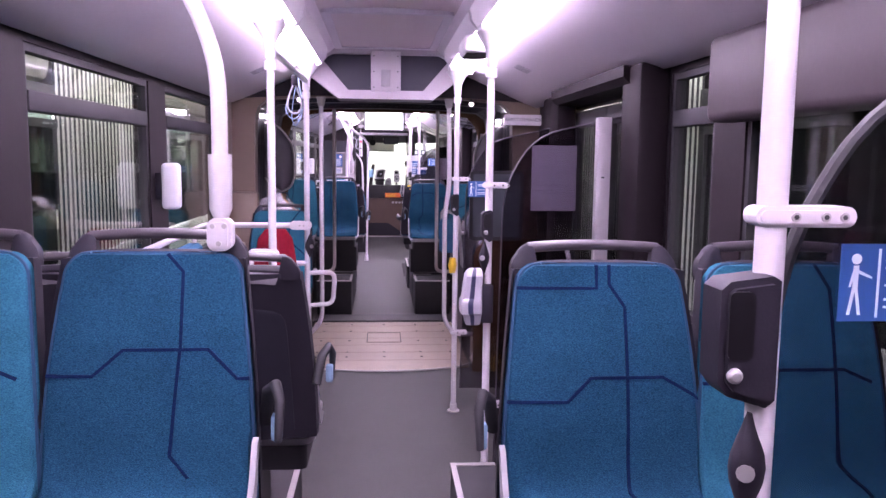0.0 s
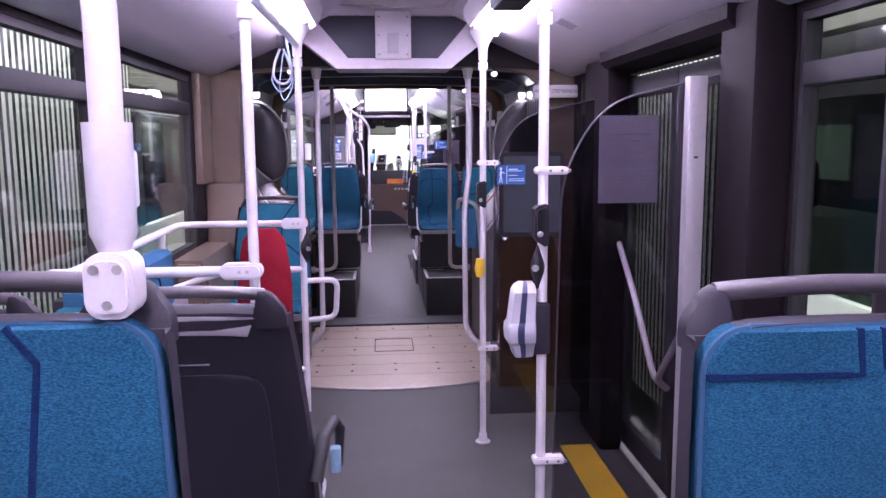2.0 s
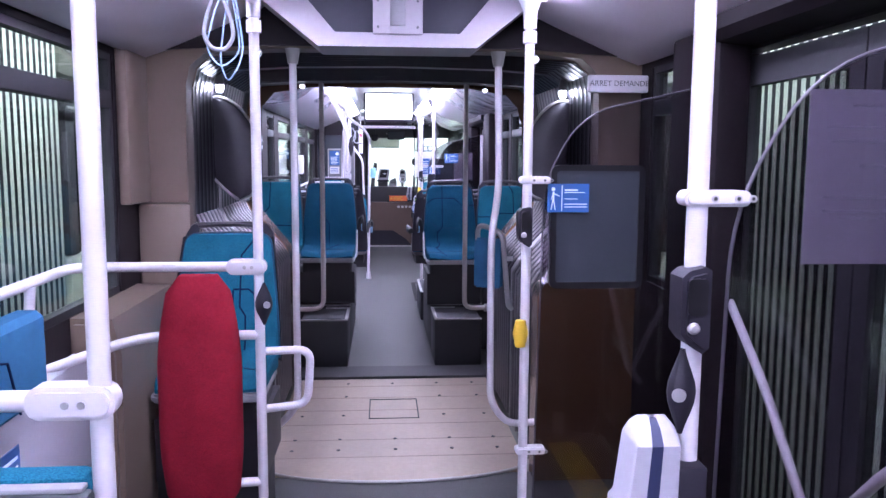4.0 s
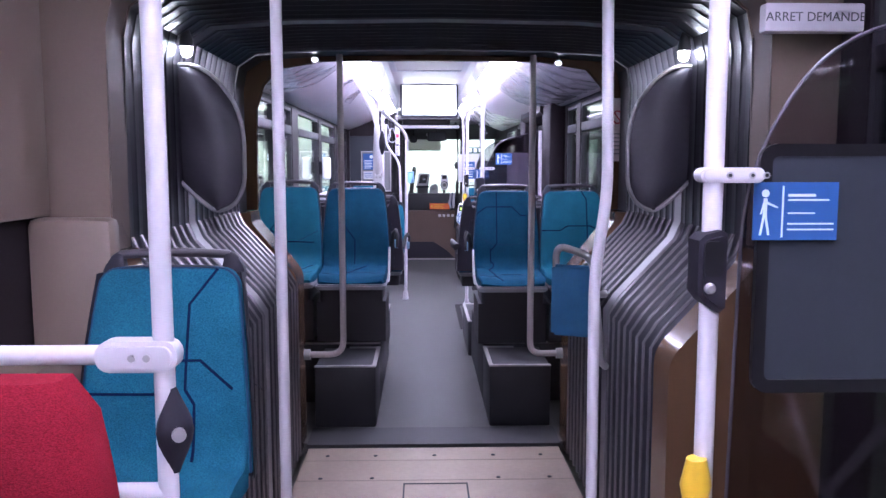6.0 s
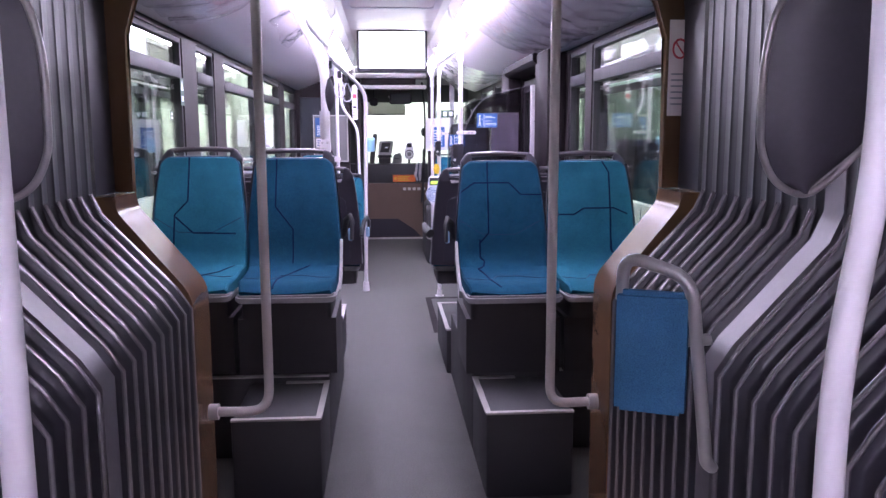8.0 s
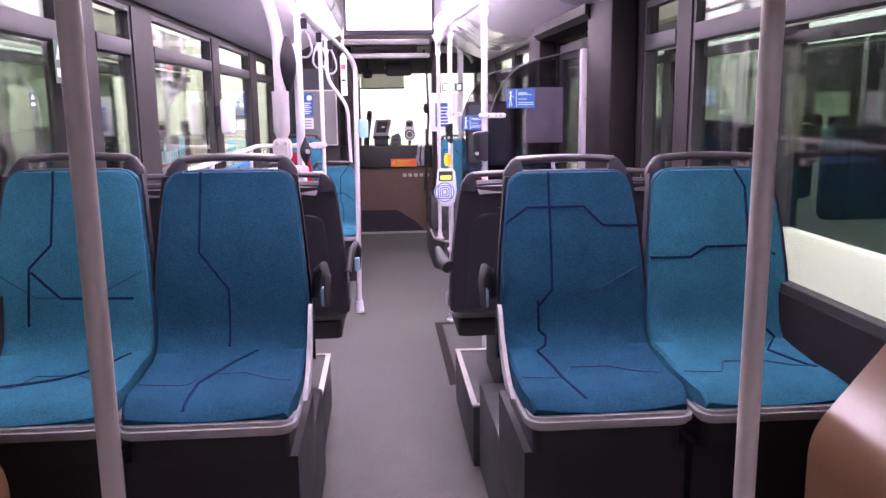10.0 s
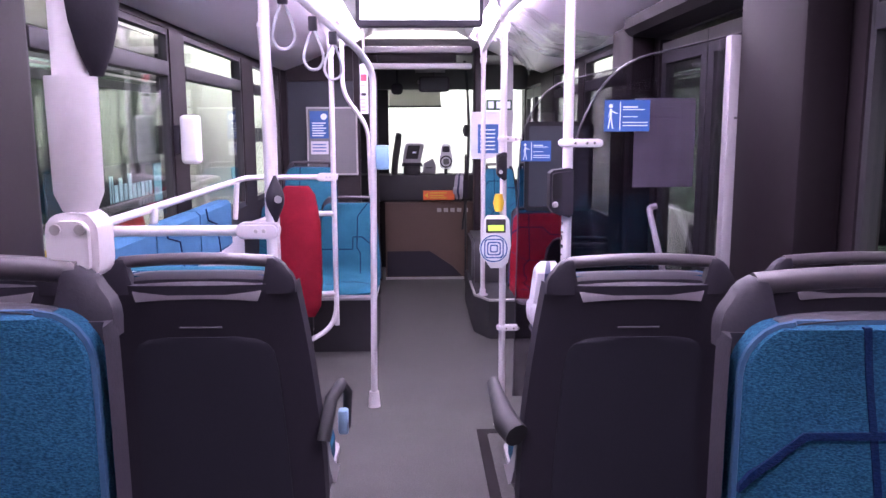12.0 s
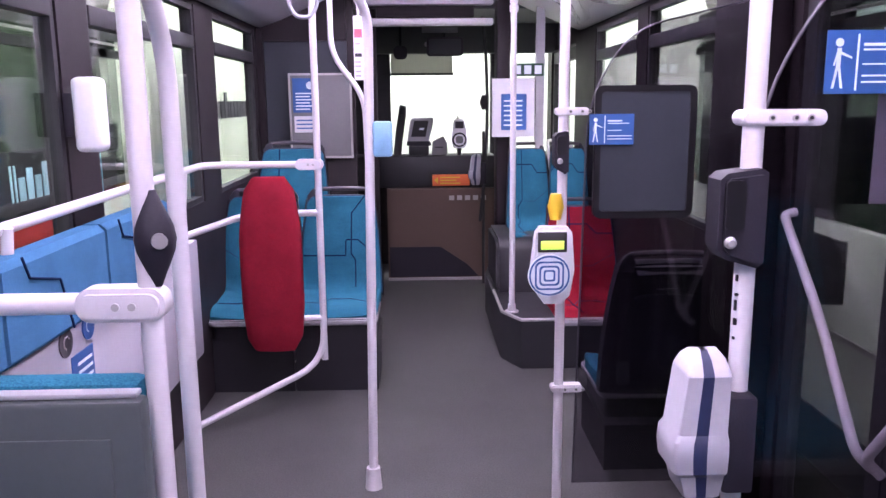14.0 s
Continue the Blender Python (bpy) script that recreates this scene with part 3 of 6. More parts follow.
SEAT_LINES = {
    0: [[(0.054, 0.0), (0.050, 0.10), (0.09, 0.23)]],
    6: [[(0.085, 0.0), (0.085, 0.33)]],
    1: [[(0.055, 0.0), (0.055, 0.30), (0.09, 0.42), (0.09, 0.80)]],
    2: [[(-0.115, 0.0), (-0.115, 0.22), (-0.095, 0.28), (-0.10, 0.36), (-0.13, 0.42), (-0.10, 0.56), (-0.06, 0.86)]],
    3: [[(-0.005, 0.0), (-0.005, 0.33)], [(0.08, 0.37), (0.02, 0.47), (-0.06, 0.62), (-0.06, 0.90)]],
    4: [[(0.10, 0.0), (0.105, 0.16), (0.155, 0.30), (0.17, 0.36), (0.12, 0.50), (0.19, 0.66)]],
    5: [[(0.18, 0.40), (0.12, 0.52), (0.02, 0.58), (-0.20, 0.66)]],
}


def ribbon(bm, pts, f, width, lift=0.003):
    """A thin raised ribbon over a surface f(u, v)."""
    P = []
    for (a, b), (c, d) in zip(pts, pts[1:]):
        k = max(2, int(math.hypot(c - a, (d - b) * BACK_H) / 0.02))
        P += [(a + (c - a) * i / k, b + (d - b) * i / k) for i in range(k)]
    P.append(pts[-1])
    V = []
    for i, (u, v) in enumerate(P):
        p0, p1 = P[max(i - 1, 0)], P[min(i + 1, len(P) - 1)]
        du, dv = p1[0] - p0[0], (p1[1] - p0[1]) * BACK_H
        L = math.hypot(du, dv) or 1
        nu, nv = -dv / L * width / 2, du / L * width / 2 / BACK_H
        V.append((f(u + nu, v + nv, lift), f(u - nu, v - nv, lift), f(u + nu, v + nv, -0.004), f(u - nu, v - nv, -0.004)))
    q = [[bm.verts.new(p) for p in row] for row in V]
    for a, b in zip(q, q[1:]):
        for i, j in ((0, 1), (1, 3), (3, 2), (2, 0)):
            bm.faces.new((a[i], a[j], b[j], b[i]))
    for a in (q[0], q[-1]):
        bm.faces.new((a[0], a[1], a[3], a[2]))


def seat(m, pattern=0, fab=None, arm=0, label="", h=0.42, group="bus seats", inset=0.0, lowered=False):
    """A moulded bus seat that faces -y. h: height of the cushion over its support; m stands on the support under the back."""
    fab = fab or M_BLUE
    s = thing("bus_seat", label, "seat", group, m)
    top = h + BACK_H
    ss = [0, 0.08, 0.2, 0.35, 0.5, 0.65, 0.8, 0.88, 0.91, 0.93, 0.95, 0.97, 0.985, 0.995, 1.0]
    us = [-1, -0.96, -0.85, -0.6, -0.3, 0, 0.3, 0.6, 0.85, 0.96, 1]

    def surf(x, t, lift=0.0):
        x = max(-hw(t) * 0.985, min(hw(t) * 0.985, x))
        return (x, back_y(x, t) - lift, h + CUSH_H * t)
    fr, bk = [], []
    for t in ss:
        e = 0.020 if t > 0.995 else 0.0
        fr.append([(u * hw(t), back_y(u * hw(t), t) + (0.016 if abs(u) == 1 else 0.004 if abs(u) > 0.9 else 0) + e, h + CUSH_H * t) for u in us])
        bk.append([(u * hw(t), back_y(0, t) + 0.055, h + CUSH_H * t) for u in us])
    cushion = part("back_cushion", slab(bmesh.new(), fr, bk), fab, s)
    bm = bmesh.new()
    for ln in LINES[pattern]:
        ribbon(bm, ln, surf, 0.0075, 0.0022)
    part("woven_line", bm, M_NAVY, cushion)
    if pattern in (2, 5):
        bm = bmesh.new()
        ribbon(bm, [(-0.215, 0.47), (-0.10, 0.345), (0.07, 0.345), (0.205, 0.47)], surf, 0.0035, 0.0012)
        part("stitched_line", bm, M_STITCH, cushion)
    # dark shell behind the cushion, its two horns carry the grip
    def half(t):
        return 0.247 - 0.046 * max(t, 0) ** 1.8
    fr, bk = [], []
    for t in [-0.035, 0.03, 0.2, 0.4, 0.6, 0.74, 0.80, 0.86, 0.90, 0.93, 0.95]:
        w = half(t)
        tt = max(t, 0)
        fr.append([(u * w, back_y(0, tt) + (0.046 if abs(u) < 0.97 else 0.020), h + BACK_H * t) for u in us])
        bk.append([(u * w * 0.985, back_y(0, tt) + 0.098 - 0.030 * abs(u) ** 4, h + BACK_H * t) for u in us])
    shell = part("back_shell", slab(bmesh.new(), fr, bk), M_SHELL, s)
    for sg in (-1, 1):
        fr, bk = [], []
        for t, wi, wo, th in ((0.915, 0.136, half(0.915) - 0.004, 0.042), (0.945, 0.136, half(0.945) - 0.002, 0.040), (0.965, 0.138, half(0.965) - 0.002, 0.039), (0.985, 0.141, half(0.985) - 0.005, 0.037), (1.005, 0.143, 0.188, 0.034), (1.022, 0.144, 0.182, 0.031), (1.036, 0.145, 0.174, 0.027), (1.046, 0.147, 0.164, 0.020)):
            yc = back_y(0, t) + 0.070
            cols = [(0.0, 0.72), (0.15, 1.0), (0.5, 1.06), (0.85, 1.0), (1.0, 0.70)]
            fr.append([(sg * (wi + (wo - wi) * c), yc - th / 2 * k, h + BACK_H * t) for c, k in cols])
            bk.append([(sg * (wi + (wo - wi) * c), yc + th / 2 * k, h + BACK_H * t) for c, k in cols])
        part("grip_horn", slab(bmesh.new(), fr, bk), M_SHELL, shell)
    lip = [(0.016, 0.983), (0.030, 0.989), (0.050, 0.986), (0.066, 0.966)]
    part("top_lip", slab(bmesh.new(), [[(u * 0.150, back_y(0, 1) + dy, h + BACK_H * t - 0.012) for u in us] for dy, t in lip],
                         [[(u * 0.150, back_y(0, 1) + dy, h + BACK_H * t - 0.05 * 0.15 * u ** 6) for u in us] for dy, t in lip]), M_SHELL, shell)
    rows_ = ((0.060, 0.962, 0.136), (0.080, 0.953, 0.137), (0.093, 0.935, 0.134), (0.1015, 0.900, 0.127))
    part("shell_panel", slab(bmesh.new(), [[(u * wq, back_y(0, t) + dy - 0.02, h + BACK_H * t) for u in us] for dy, t, wq in rows_],
                             [[(u * wq, back_y(0, t) + dy, h + BACK_H * (t - 0.010 * u * u)) for u in us] for dy, t, wq in rows_]), M_RECESS, shell, "lighter grey recess strip under the grip")
    pocket = [(0.02, 0.172), (0.3, 0.165), (0.6, 0.156), (0.68, 0.150), (0.715, 0.138), (0.735, 0.118), (0.746, 0.085)]
    part("shell_recess", slab(bmesh.new(), [[(u * wq, back_y(0, t) + 0.090, h + BACK_H * t) for u in us] for t, wq in pocket], [[(u * wq, back_y(0, t) + 0.1025 - 0.008 * abs(u) ** 4, h + BACK_H * t) for u in us] for t, wq in pocket]), M_POCKET, shell, "darker textured back pocket")
    part("moulded_ridge", T([(-0.045, back_y(0, 0.785) + 0.098, h + BACK_H * 0.785), (0.045, back_y(0, 0.785) + 0.098, h + BACK_H * 0.785)], 0.0025, 6), M_GRIP, shell)
    edge_pts = [surf(-hw(t), t, -0.012) for t in ss] + [surf(u * hw(1.0), 1.0, -0.018) for u in us[1:-1]] + [surf(hw(t), t, -0.012) for t in reversed(ss)]
    part("piping", T(edge_pts, 0.0045, 6), M_PIPE, cushion)
    # grip bar between the horns
    yb = back_y(0, 1.03) + 0.070
    xs = [-0.160, -0.150, -0.12, -0.06, 0.0, 0.06, 0.12, 0.150, 0.160]
    part("grip", T([(x, yb, top + 0.026 - 0.30 * x * x) for x in xs], 0.0128, 14), M_GRIPBAR, s, "satin grey grip bar")
    # seat cushion and its rim
    fr, bk = [], []
    for k, (y, z) in enumerate(CUSHION):
        wd = 0.230 if k < 4 else 0.224 if k < 7 else 0.220 - 0.006 * (k - 6)
        fr.append([(u * wd, y + 0.15 * (u * wd) ** 2 * (k < 4) + (0.012 if abs(u) == 1 and k < 3 else 0), h + z - (0.010 if abs(u) == 1 and k > 2 else 0) + 0.018 * u * u * (k > 3)) for u in us])
        bk.append([(u * wd, y + (0.012 if k > 6 else 0.0), h - 0.040) for u in us])
    sc = part("seat_cushion", slab(bmesh.new(), fr, bk), fab, s)

    def surf2(x, v, lift=0.0):
        v = max(0.0, min(0.999, v)) * (len(CUSHION) - 1)
        k = int(v)
        (ya, za), (yb_, zb) = CUSHION[k], CUSHION[k + 1]
        w = min(1.0, max(0.0, v - 3))
        return (x, ya + (yb_ - ya) * (v - k) + 0.15 * x * x * (1 - w) - 0.7 * lift, h + za + (zb - za) * (v - k) + 0.36 * x * x * w + 0.7 * lift)
    bm = bmesh.new()
    for ln in SEAT_LINES.get(pattern, SEAT_LINES[3]):
        ribbon(bm, ln, surf2, 0.0075, 0.004)
    part("woven_line", bm, M_NAVY, sc)
    bm = bmesh.new()
    ribbon(bm, [(-0.21, 0.66), (-0.09, 0.64), (-0.05, 0.56), (0.06, 0.56), (0.20, 0.66)], surf2, 0.0035, 0.0035)
    part("stitched_line", bm, M_STITCH, sc)
    part("seat_rim", prism(bmesh.new(), rrect(-0.230, 0.230, -0.488, -0.03, 0.05), "z", h - 0.072, h - 0.036, 0.010), M_RIM, s)
    part("seat_pan", prism(bmesh.new(), rrect(-0.205, 0.205, -0.445, -0.03, 0.03), "z", h - 0.155, h - 0.073), M_BASE, s)
    part("pedestal", prism(bmesh.new(), [(-0.425, 0.0), (-0.425, h - 0.155), (0.05, h - 0.155), (0.05, 0.0)], "x", -0.225 + inset * (arm < 0), 0.225 - inset * (arm >= 0)), M_BASE, s)
    if arm:
        x = arm * 0.256
        if lowered:
            ar = part("armrest", T([(x, 0.06, h + 0.19), (x + arm * 0.02, 0.02, h + 0.205), (x + arm * 0.025, -0.12, h + 0.215), (x + arm * 0.025, -0.24, h + 0.215)], [0.030, 0.030, 0.021, 0.017], 10), M_BLACK, s, "lowered black armrest")
        else:
            ar = part("armrest", T([(x - arm * 0.01, 0.05, h + 0.17), (x + arm * 0.005, 0.01, h + 0.255), (x + arm * 0.026, -0.03, h + 0.280), (x + arm * 0.038, -0.055, h + 0.25), (x + arm * 0.034, -0.06, h + 0.16)], [0.016, 0.016, 0.014, 0.012, 0.009], 10), M_BLACK, s, "folded black armrest")
            part("pad", B(x + arm * 0.028 - 0.012, x + arm * 0.028 + 0.012, -0.05, -0.02, h + 0.155, h + 0.215, 0.006), M_ARMBLUE, ar, "pale blue pad")
        part("side_trim", prism(bmesh.new(), [(-0.31, h - 0.045), (-0.20, h + 0.005), (-0.11, h + 0.075), (-0.055, h + 0.155), (-0.035, h + 0.162), (-0.03, h + 0.145), (-0.07, h + 0.055), (-0.14, h - 0.02), (-0.20, h - 0.05)], "x", arm * 0.231, arm * 0.244), M_RIM, s)
    return s


def podium(name, x0, x1, y0, y1, h, label, side_trim=True):
    p = thing(name, label, "seat platform", kind="structure")
    part("body", B(x0, x1, y0, y1, 0.0, h, 0.012), M_PODIUM, p)
    e = 0.012
    xi = x1 if x1 <= 0 else x0
    bm = box(bmesh.new(), x0, x1, y0 - 0.004, y0 + 0.02, h - 0.003, h + e * 0.5)
    if side_trim:
        box(bm, xi - 0.003 if xi > 0 else xi - 0.022, xi + 0.022 if xi > 0 else xi + 0.003, y0 + 0.02, y1, h - 0.003, h + e * 0.5)
    if side_trim:
        xa, xb = sorted((xi, xi + (0.20 if xi > 0 else -0.20)))
        box(bm, xa + (0.022 if xi > 0 else 0), xb - (0 if xi > 0 else 0.022), y1 - 0.03, y1, h - 0.003, h + e * 0.45)
    part("edge_trim", bm, M_EDGE, p)
    return p


# rear platforms and seats
podium("podium", -HW, -0.36, 0.55, 1.80, 0.497, "dark seat platform with aluminium edge")
podium("podium", 0.34, HW, 0.95, 1.85, 0.475, "dark seat platform with aluminium edge")
SEAT_B = "blue plush bus seat with navy woven lines, dark shell"
seat(pose(-0.548, 1.60, 0.497), 0, M_BLUE, 1, SEAT_B, group="rear seats")
seat(pose(-1.02, 1.60, 0.497), 4, M_TEAL, 0, "teal-blue plush bus seat beside the window", group="rear seats")
seat(pose(0.481, 1.585, 0.475), 1, M_BLUE, -1, SEAT_B, group="rear seats")
seat(pose(0.940, 1.585, 0.475), 4, M_TEAL, 0, "teal-blue plush bus seat beside the window", group="rear seats")
podium("podium", -HW, -0.385, 1.805, 3.29, 0.335, "dark seat platform with aluminium edge")
podium("podium", 0.285, HW, 1.855, 3.25, 0.33, "dark platform with aluminium edge beside the door")
seat(pose(-0.49, 2.45, 0.335, 0, 0, 180), 0, M_BLUE, -1, "dark-shelled bus seat seen from its back", group="rear seats", inset=0.20, h=0.45)
seat(pose(-0.965, 2.45, 0.335, 0, 0, 180), 4, M_TEAL, 0, "dark-shelled bus seat beside the window", group="rear seats", h=0.45)
# single seat before the bellows
podium("podium", -HW, -0.58, 5.45, 5.79, 0.305, "low dark seat base before the bellows")
seat(pose(-0.780, 5.78, 0.305), 6, M_TEAL, 0, "single teal-blue plush seat before the bellows")
# front platforms and seats
podium("podium", -HW, -0.345, 8.76, 10.04, 0.40, "dark seat platform over the wheel arch", side_trim=False)
podium("podium", 0.34, HW, 8.76, 10.02, 0.40, "dark seat platform over the wheel arch", side_trim=False)
podium("podium", -HW, -0.365, 10.045, 10.85, 0.290, "low dark seat platform with aluminium edge")
podium("podium", 0.312, HW, 10.025, 10.85, 0.290, "low dark seat platform with aluminium edge")
podium("step_box", -0.712, -0.345, 8.25, 8.755, 0.375, "dark step with aluminium edge before the seats")
podium("step_box", 0.34, 0.712, 8.25, 8.755, 0.375, "dark step with aluminium edge before the seats")
seat(pose(-0.530, 9.15, 0.425), 3, M_BLUE, 1, SEAT_B, group="front seats", h=0.42)
seat(pose(-1.0, 9.15, 0.435), 5, M_TEAL, 0, "teal-blue plush bus seat beside the window", group="front seats")
seat(pose(0.530, 9.15, 0.405), 2, M_BLUE, -1, SEAT_B, group="front seats")
seat(pose(1.0, 9.15, 0.405), 4, M_TEAL, 0, "teal-blue plush bus seat beside the window", group="front seats")
seat(pose(-0.468, 10.19, 0.300, 0, 0, 180), 0, M_BLUE, -1, "dark-shelled bus seat seen from its back", group="front seats", inset=0.20)
seat(pose(-0.94, 10.19, 0.300, 0, 0, 180), 0, M_TEAL, 0, "dark-shelled bus seat beside the window", group="front seats")
seat(pose(0.475, 10.19, 0.290, 0, 0, 180), 0, M_BLUE, 1, "dark-shelled bus seat seen from its back", group="front seats", inset=0.20, lowered=True)
seat(pose(0.945, 10.19, 0.290, 0, 0, 180), 0, M_TEAL, 0, "dark-shelled bus seat beside the window", group="front seats")


# ---- grab poles and rails ----
def pole(x, y, z0, z1, label="white coated grab pole", foot=True, funnel=True, r=0.0175, mat_=None):
    p = thing("grab_pole", label, "pole", "grab poles", pose(x, y, 0))
    part("tube", T([(0, 0, z0), (0, 0, z1)], r, 16), mat_ or M_POLE, p)
    if foot:
        part("foot", T([(0, 0, z0), (0, 0, z0 + 0.008), (0, 0, z0 + 0.009), (0, 0, z0 + 0.05)], [0.042, 0.042, r + 0.007, r + 0.006], 16), M_POLE, p)
    if funnel:
        part("funnel", T([(0, 0, z1 - 0.10), (0, 0, z1 - 0.04), (0, 0, z1 - 0.01), (0, 0, z1 + 0.05)], [r + 0.006, r + 0.008, r + 0.020, 0.074], 16), M_WHITE, p)
        part("mount", B(-0.060, 0.060, -0.070, 0.070, z1 + 0.051, z1 + 0.085, 0.012), M_WHITE, p)
        part("collar", T([(0, 0, z1 - 0.15), (0, 0, z1 - 0.11)], r + 0.008, 16), M_WHITE, p)
    return p


def clamp(p, z, dx=0.15):
    """White clamp that reaches from a pole to the glass, with three screws."""
    a, b = sorted((-0.03 * (1 if dx > 0 else -1), dx))
    c = part("clamp", prism(bmesh.new(), [(x, zz + z) for x, zz in rrect(a, b, -0.0135, 0.0135, 0.013)], "y", -0.024, 0.024, 0.005), M_POLE, p)
    for k in (0.02, 0.06, 0.085):
        part("screw", T([(k if dx > 0 else -k, -0.024, z), (k if dx > 0 else -k, -0.0265, z)], 0.0062, 10), M_STEEL, c)
        part("screw_socket", T([(k if dx > 0 else -k, -0.0260, z), (k if dx > 0 else -k, -0.0270, z)], 0.0036, 6), M_BLACK, c)


def button_box(p, z, w=0.066, h=0.155, dx=0.0, right=0.014):
    """Dark door button housing on a pole."""
    b = part("button_box", prism(bmesh.new(), [(-w + dx, z + 0.022), (-w + 0.014 + dx, z + 0.004), (right - 0.012 + dx, z - 0.012), (right + dx, z - 0.002), (right + dx, z + h - 0.006), (right - 0.010 + dx, z + h), (-w + 0.012 + dx, z + h - 0.007), (-w + dx, z + h - 0.018)], "y", -0.05, 0.025, 0.009), M_SHELL, p)
    part("window", prism(bmesh.new(), rrect(-w + 0.007 + dx, -w + 0.040 + dx, z + 0.055, z + h - 0.018, 0.008), "y", -0.0525, -0.049), M_GLOSSBLACK, b, "dark glossy window")
    part("knob", T([(-w + 0.018 + dx, -0.049, z + 0.034), (-w + 0.018 + dx, -0.055, z + 0.034), (-w + 0.018 + dx, -0.058, z + 0.034)], [0.0105, 0.0095, 0.006], 14), M_STEEL, b)


def leaf_button(p, z, side=-1):
    """Pear-shaped dark stop button on a pole."""
    pts = [(0, 0, z + 0.075 - 0.15 * i / 8) for i in range(9)]
    rad = [0.006, 0.014, 0.023, 0.031, 0.034, 0.031, 0.023, 0.014, 0.006]
    b = part("stop_button", T([(side * 0.016, -0.006, q[2]) for q in pts], rad, 12, flat=0.7), M_SHELL, p)
    part("cap", T([(side * 0.026, -0.022, z), (side * 0.032, -0.034, z)], 0.012, 12), M_STEEL, b)


def back_validator(p, z):
    """White ticket reader seen from its back, with a navy stripe."""
    rows = [(-0.022, -0.098, -0.042, -0.040), (-0.015, -0.103, -0.036, -0.046), (0.032, -0.113, -0.031, -0.050), (0.044, -0.126, -0.030, -0.061),
            (0.080, -0.130, -0.030, -0.064), (0.112, -0.128, -0.030, -0.062), (0.124, -0.119, -0.030, -0.053), (0.246, -0.106, -0.026, -0.047),
            (0.252, -0.104, -0.026, -0.042), (0.270, -0.094, -0.026, -0.014), (0.280, -0.080, -0.030, 0.020)]
    rows = [(dz * 0.85, l_, r_, y0) for dz, l_, r_, y0 in rows]

    def grid(f0, f1, out, flat=False):
        g = []
        for dz, l_, r_, y0 in rows:
            x0, x1 = l_ + (r_ - l_) * f0, l_ + (r_ - l_) * f1
            rnd = 0.0 if flat else 0.009
            prof = [(x0, y0 + rnd), (x0 + rnd * 0.3, y0 + rnd * 0.3), (x0 + max(rnd, 0.001), y0), (x1 - max(rnd, 0.001), y0), (x1 - rnd * 0.3, y0 + rnd * 0.3), (x1, y0 + rnd)]
            g.append([(x, y - out, z + dz) for x, y in prof])
        return g

    def rear(f0, f1, flat=False):
        return [[(q[0], 0.036, q[2]) for q in row] for row in grid(f0, f1, 0.0, flat)]
    v = part("reader", slab(bmesh.new(), grid(0.0, 1.0, 0.0), rear(0.0, 1.0)), M_READER, p, "white ticket reader with a navy stripe")
    part("stripe", slab(bmesh.new(), grid(0.34, 0.58, 0.0012, True), rear(0.34, 0.58, True)), M_STICKER_DARK, v)
    part("bracket", B(-0.034, 0.022, -0.045, 0.045, z - 0.01, z + 0.17, 0.008), M_SHELL, p)


M_STRAPBLUE = mat("pale_blue_plastic", (0.22, 0.42, 0.62), 0.4)
M_STICKER_DARK = mat("navy_stripe", (0.02, 0.025, 0.07), 0.5)
DP = "white coated grab pole beside the door"
p = pole(0.476, 0.82, 0.0, 2.225, DP, r=0.0195)
clamp(p, 1.637, 0.105); button_box(p, 1.403, 0.080, 0.160, right=-0.002); leaf_button(p, 1.30)
p = pole(0.462, 3.43, 0.0, 2.215, DP)
clamp(p, 1.582, 0.085); clamp(p, 0.55, 0.085); button_box(p, 1.335, 0.036, 0.135); leaf_button(p, 1.25); back_validator(p, 0.957)
p = pole(0.460, 5.0, 0.0, 2.205, DP)
clamp(p, 1.566, 0.085); clamp(p, 0.545, 0.085); button_box(p, 1.335, 0.036, 0.135)
part("yellow_button", T([(-0.02, -0.02, 0.95), (-0.02, -0.02, 1.0), (-0.02, -0.02, 1.05)], [0.022, 0.034, 0.022], 12, flat=0.8), M_YELLOW, p, "yellow stop button")
p = pole(0.505, 11.09, 0.0, 2.22, DP)
clamp(p, 1.542, 0.115); button_box(p, 1.305); back_validator(p, 0.895)
for k in range(5):
    part("peeled_label", B(-0.0185, -0.0145 + 0.002 * (k % 2), -0.012, -0.006, 1.16 + 0.026 * k, 1.165 + 0.026 * k + 0.007 * (k % 3), 0.001), M_SHELL, p, "torn dark label remnant", smooth=False)
p = pole(0.440, 12.5, 0.0, 2.22, DP)
clamp(p, 1.535, 0.085); clamp(p, 0.542, 0.085); button_box(p, 1.335, 0.036, 0.135)
part("yellow_button", T([(-0.025, -0.02, 1.165), (-0.025, -0.02, 1.21), (-0.025, -0.02, 1.255)], [0.022, 0.034, 0.022], 12, flat=0.8), M_YELLOW, p, "yellow stop button")
# ticket reader facing the aisle
v = part("reader", prism(bmesh.new(), [(-0.065, 0.88), (-0.075, 0.95), (-0.06, 1.08), (-0.045, 1.10), (0.05, 1.10), (0.065, 1.08), (0.075, 0.95), (0.06, 0.86), (0.03, 0.83), (-0.03, 0.83)], "y", -0.085, -0.018, 0.012), M_WHITE_PLASTIC, p, "white ticket reader with a round blue target")
part("target", T([(-0.015, -0.084, 0.935), (-0.015, -0.094, 0.935)], 0.074, 28), M_STICKW, v)
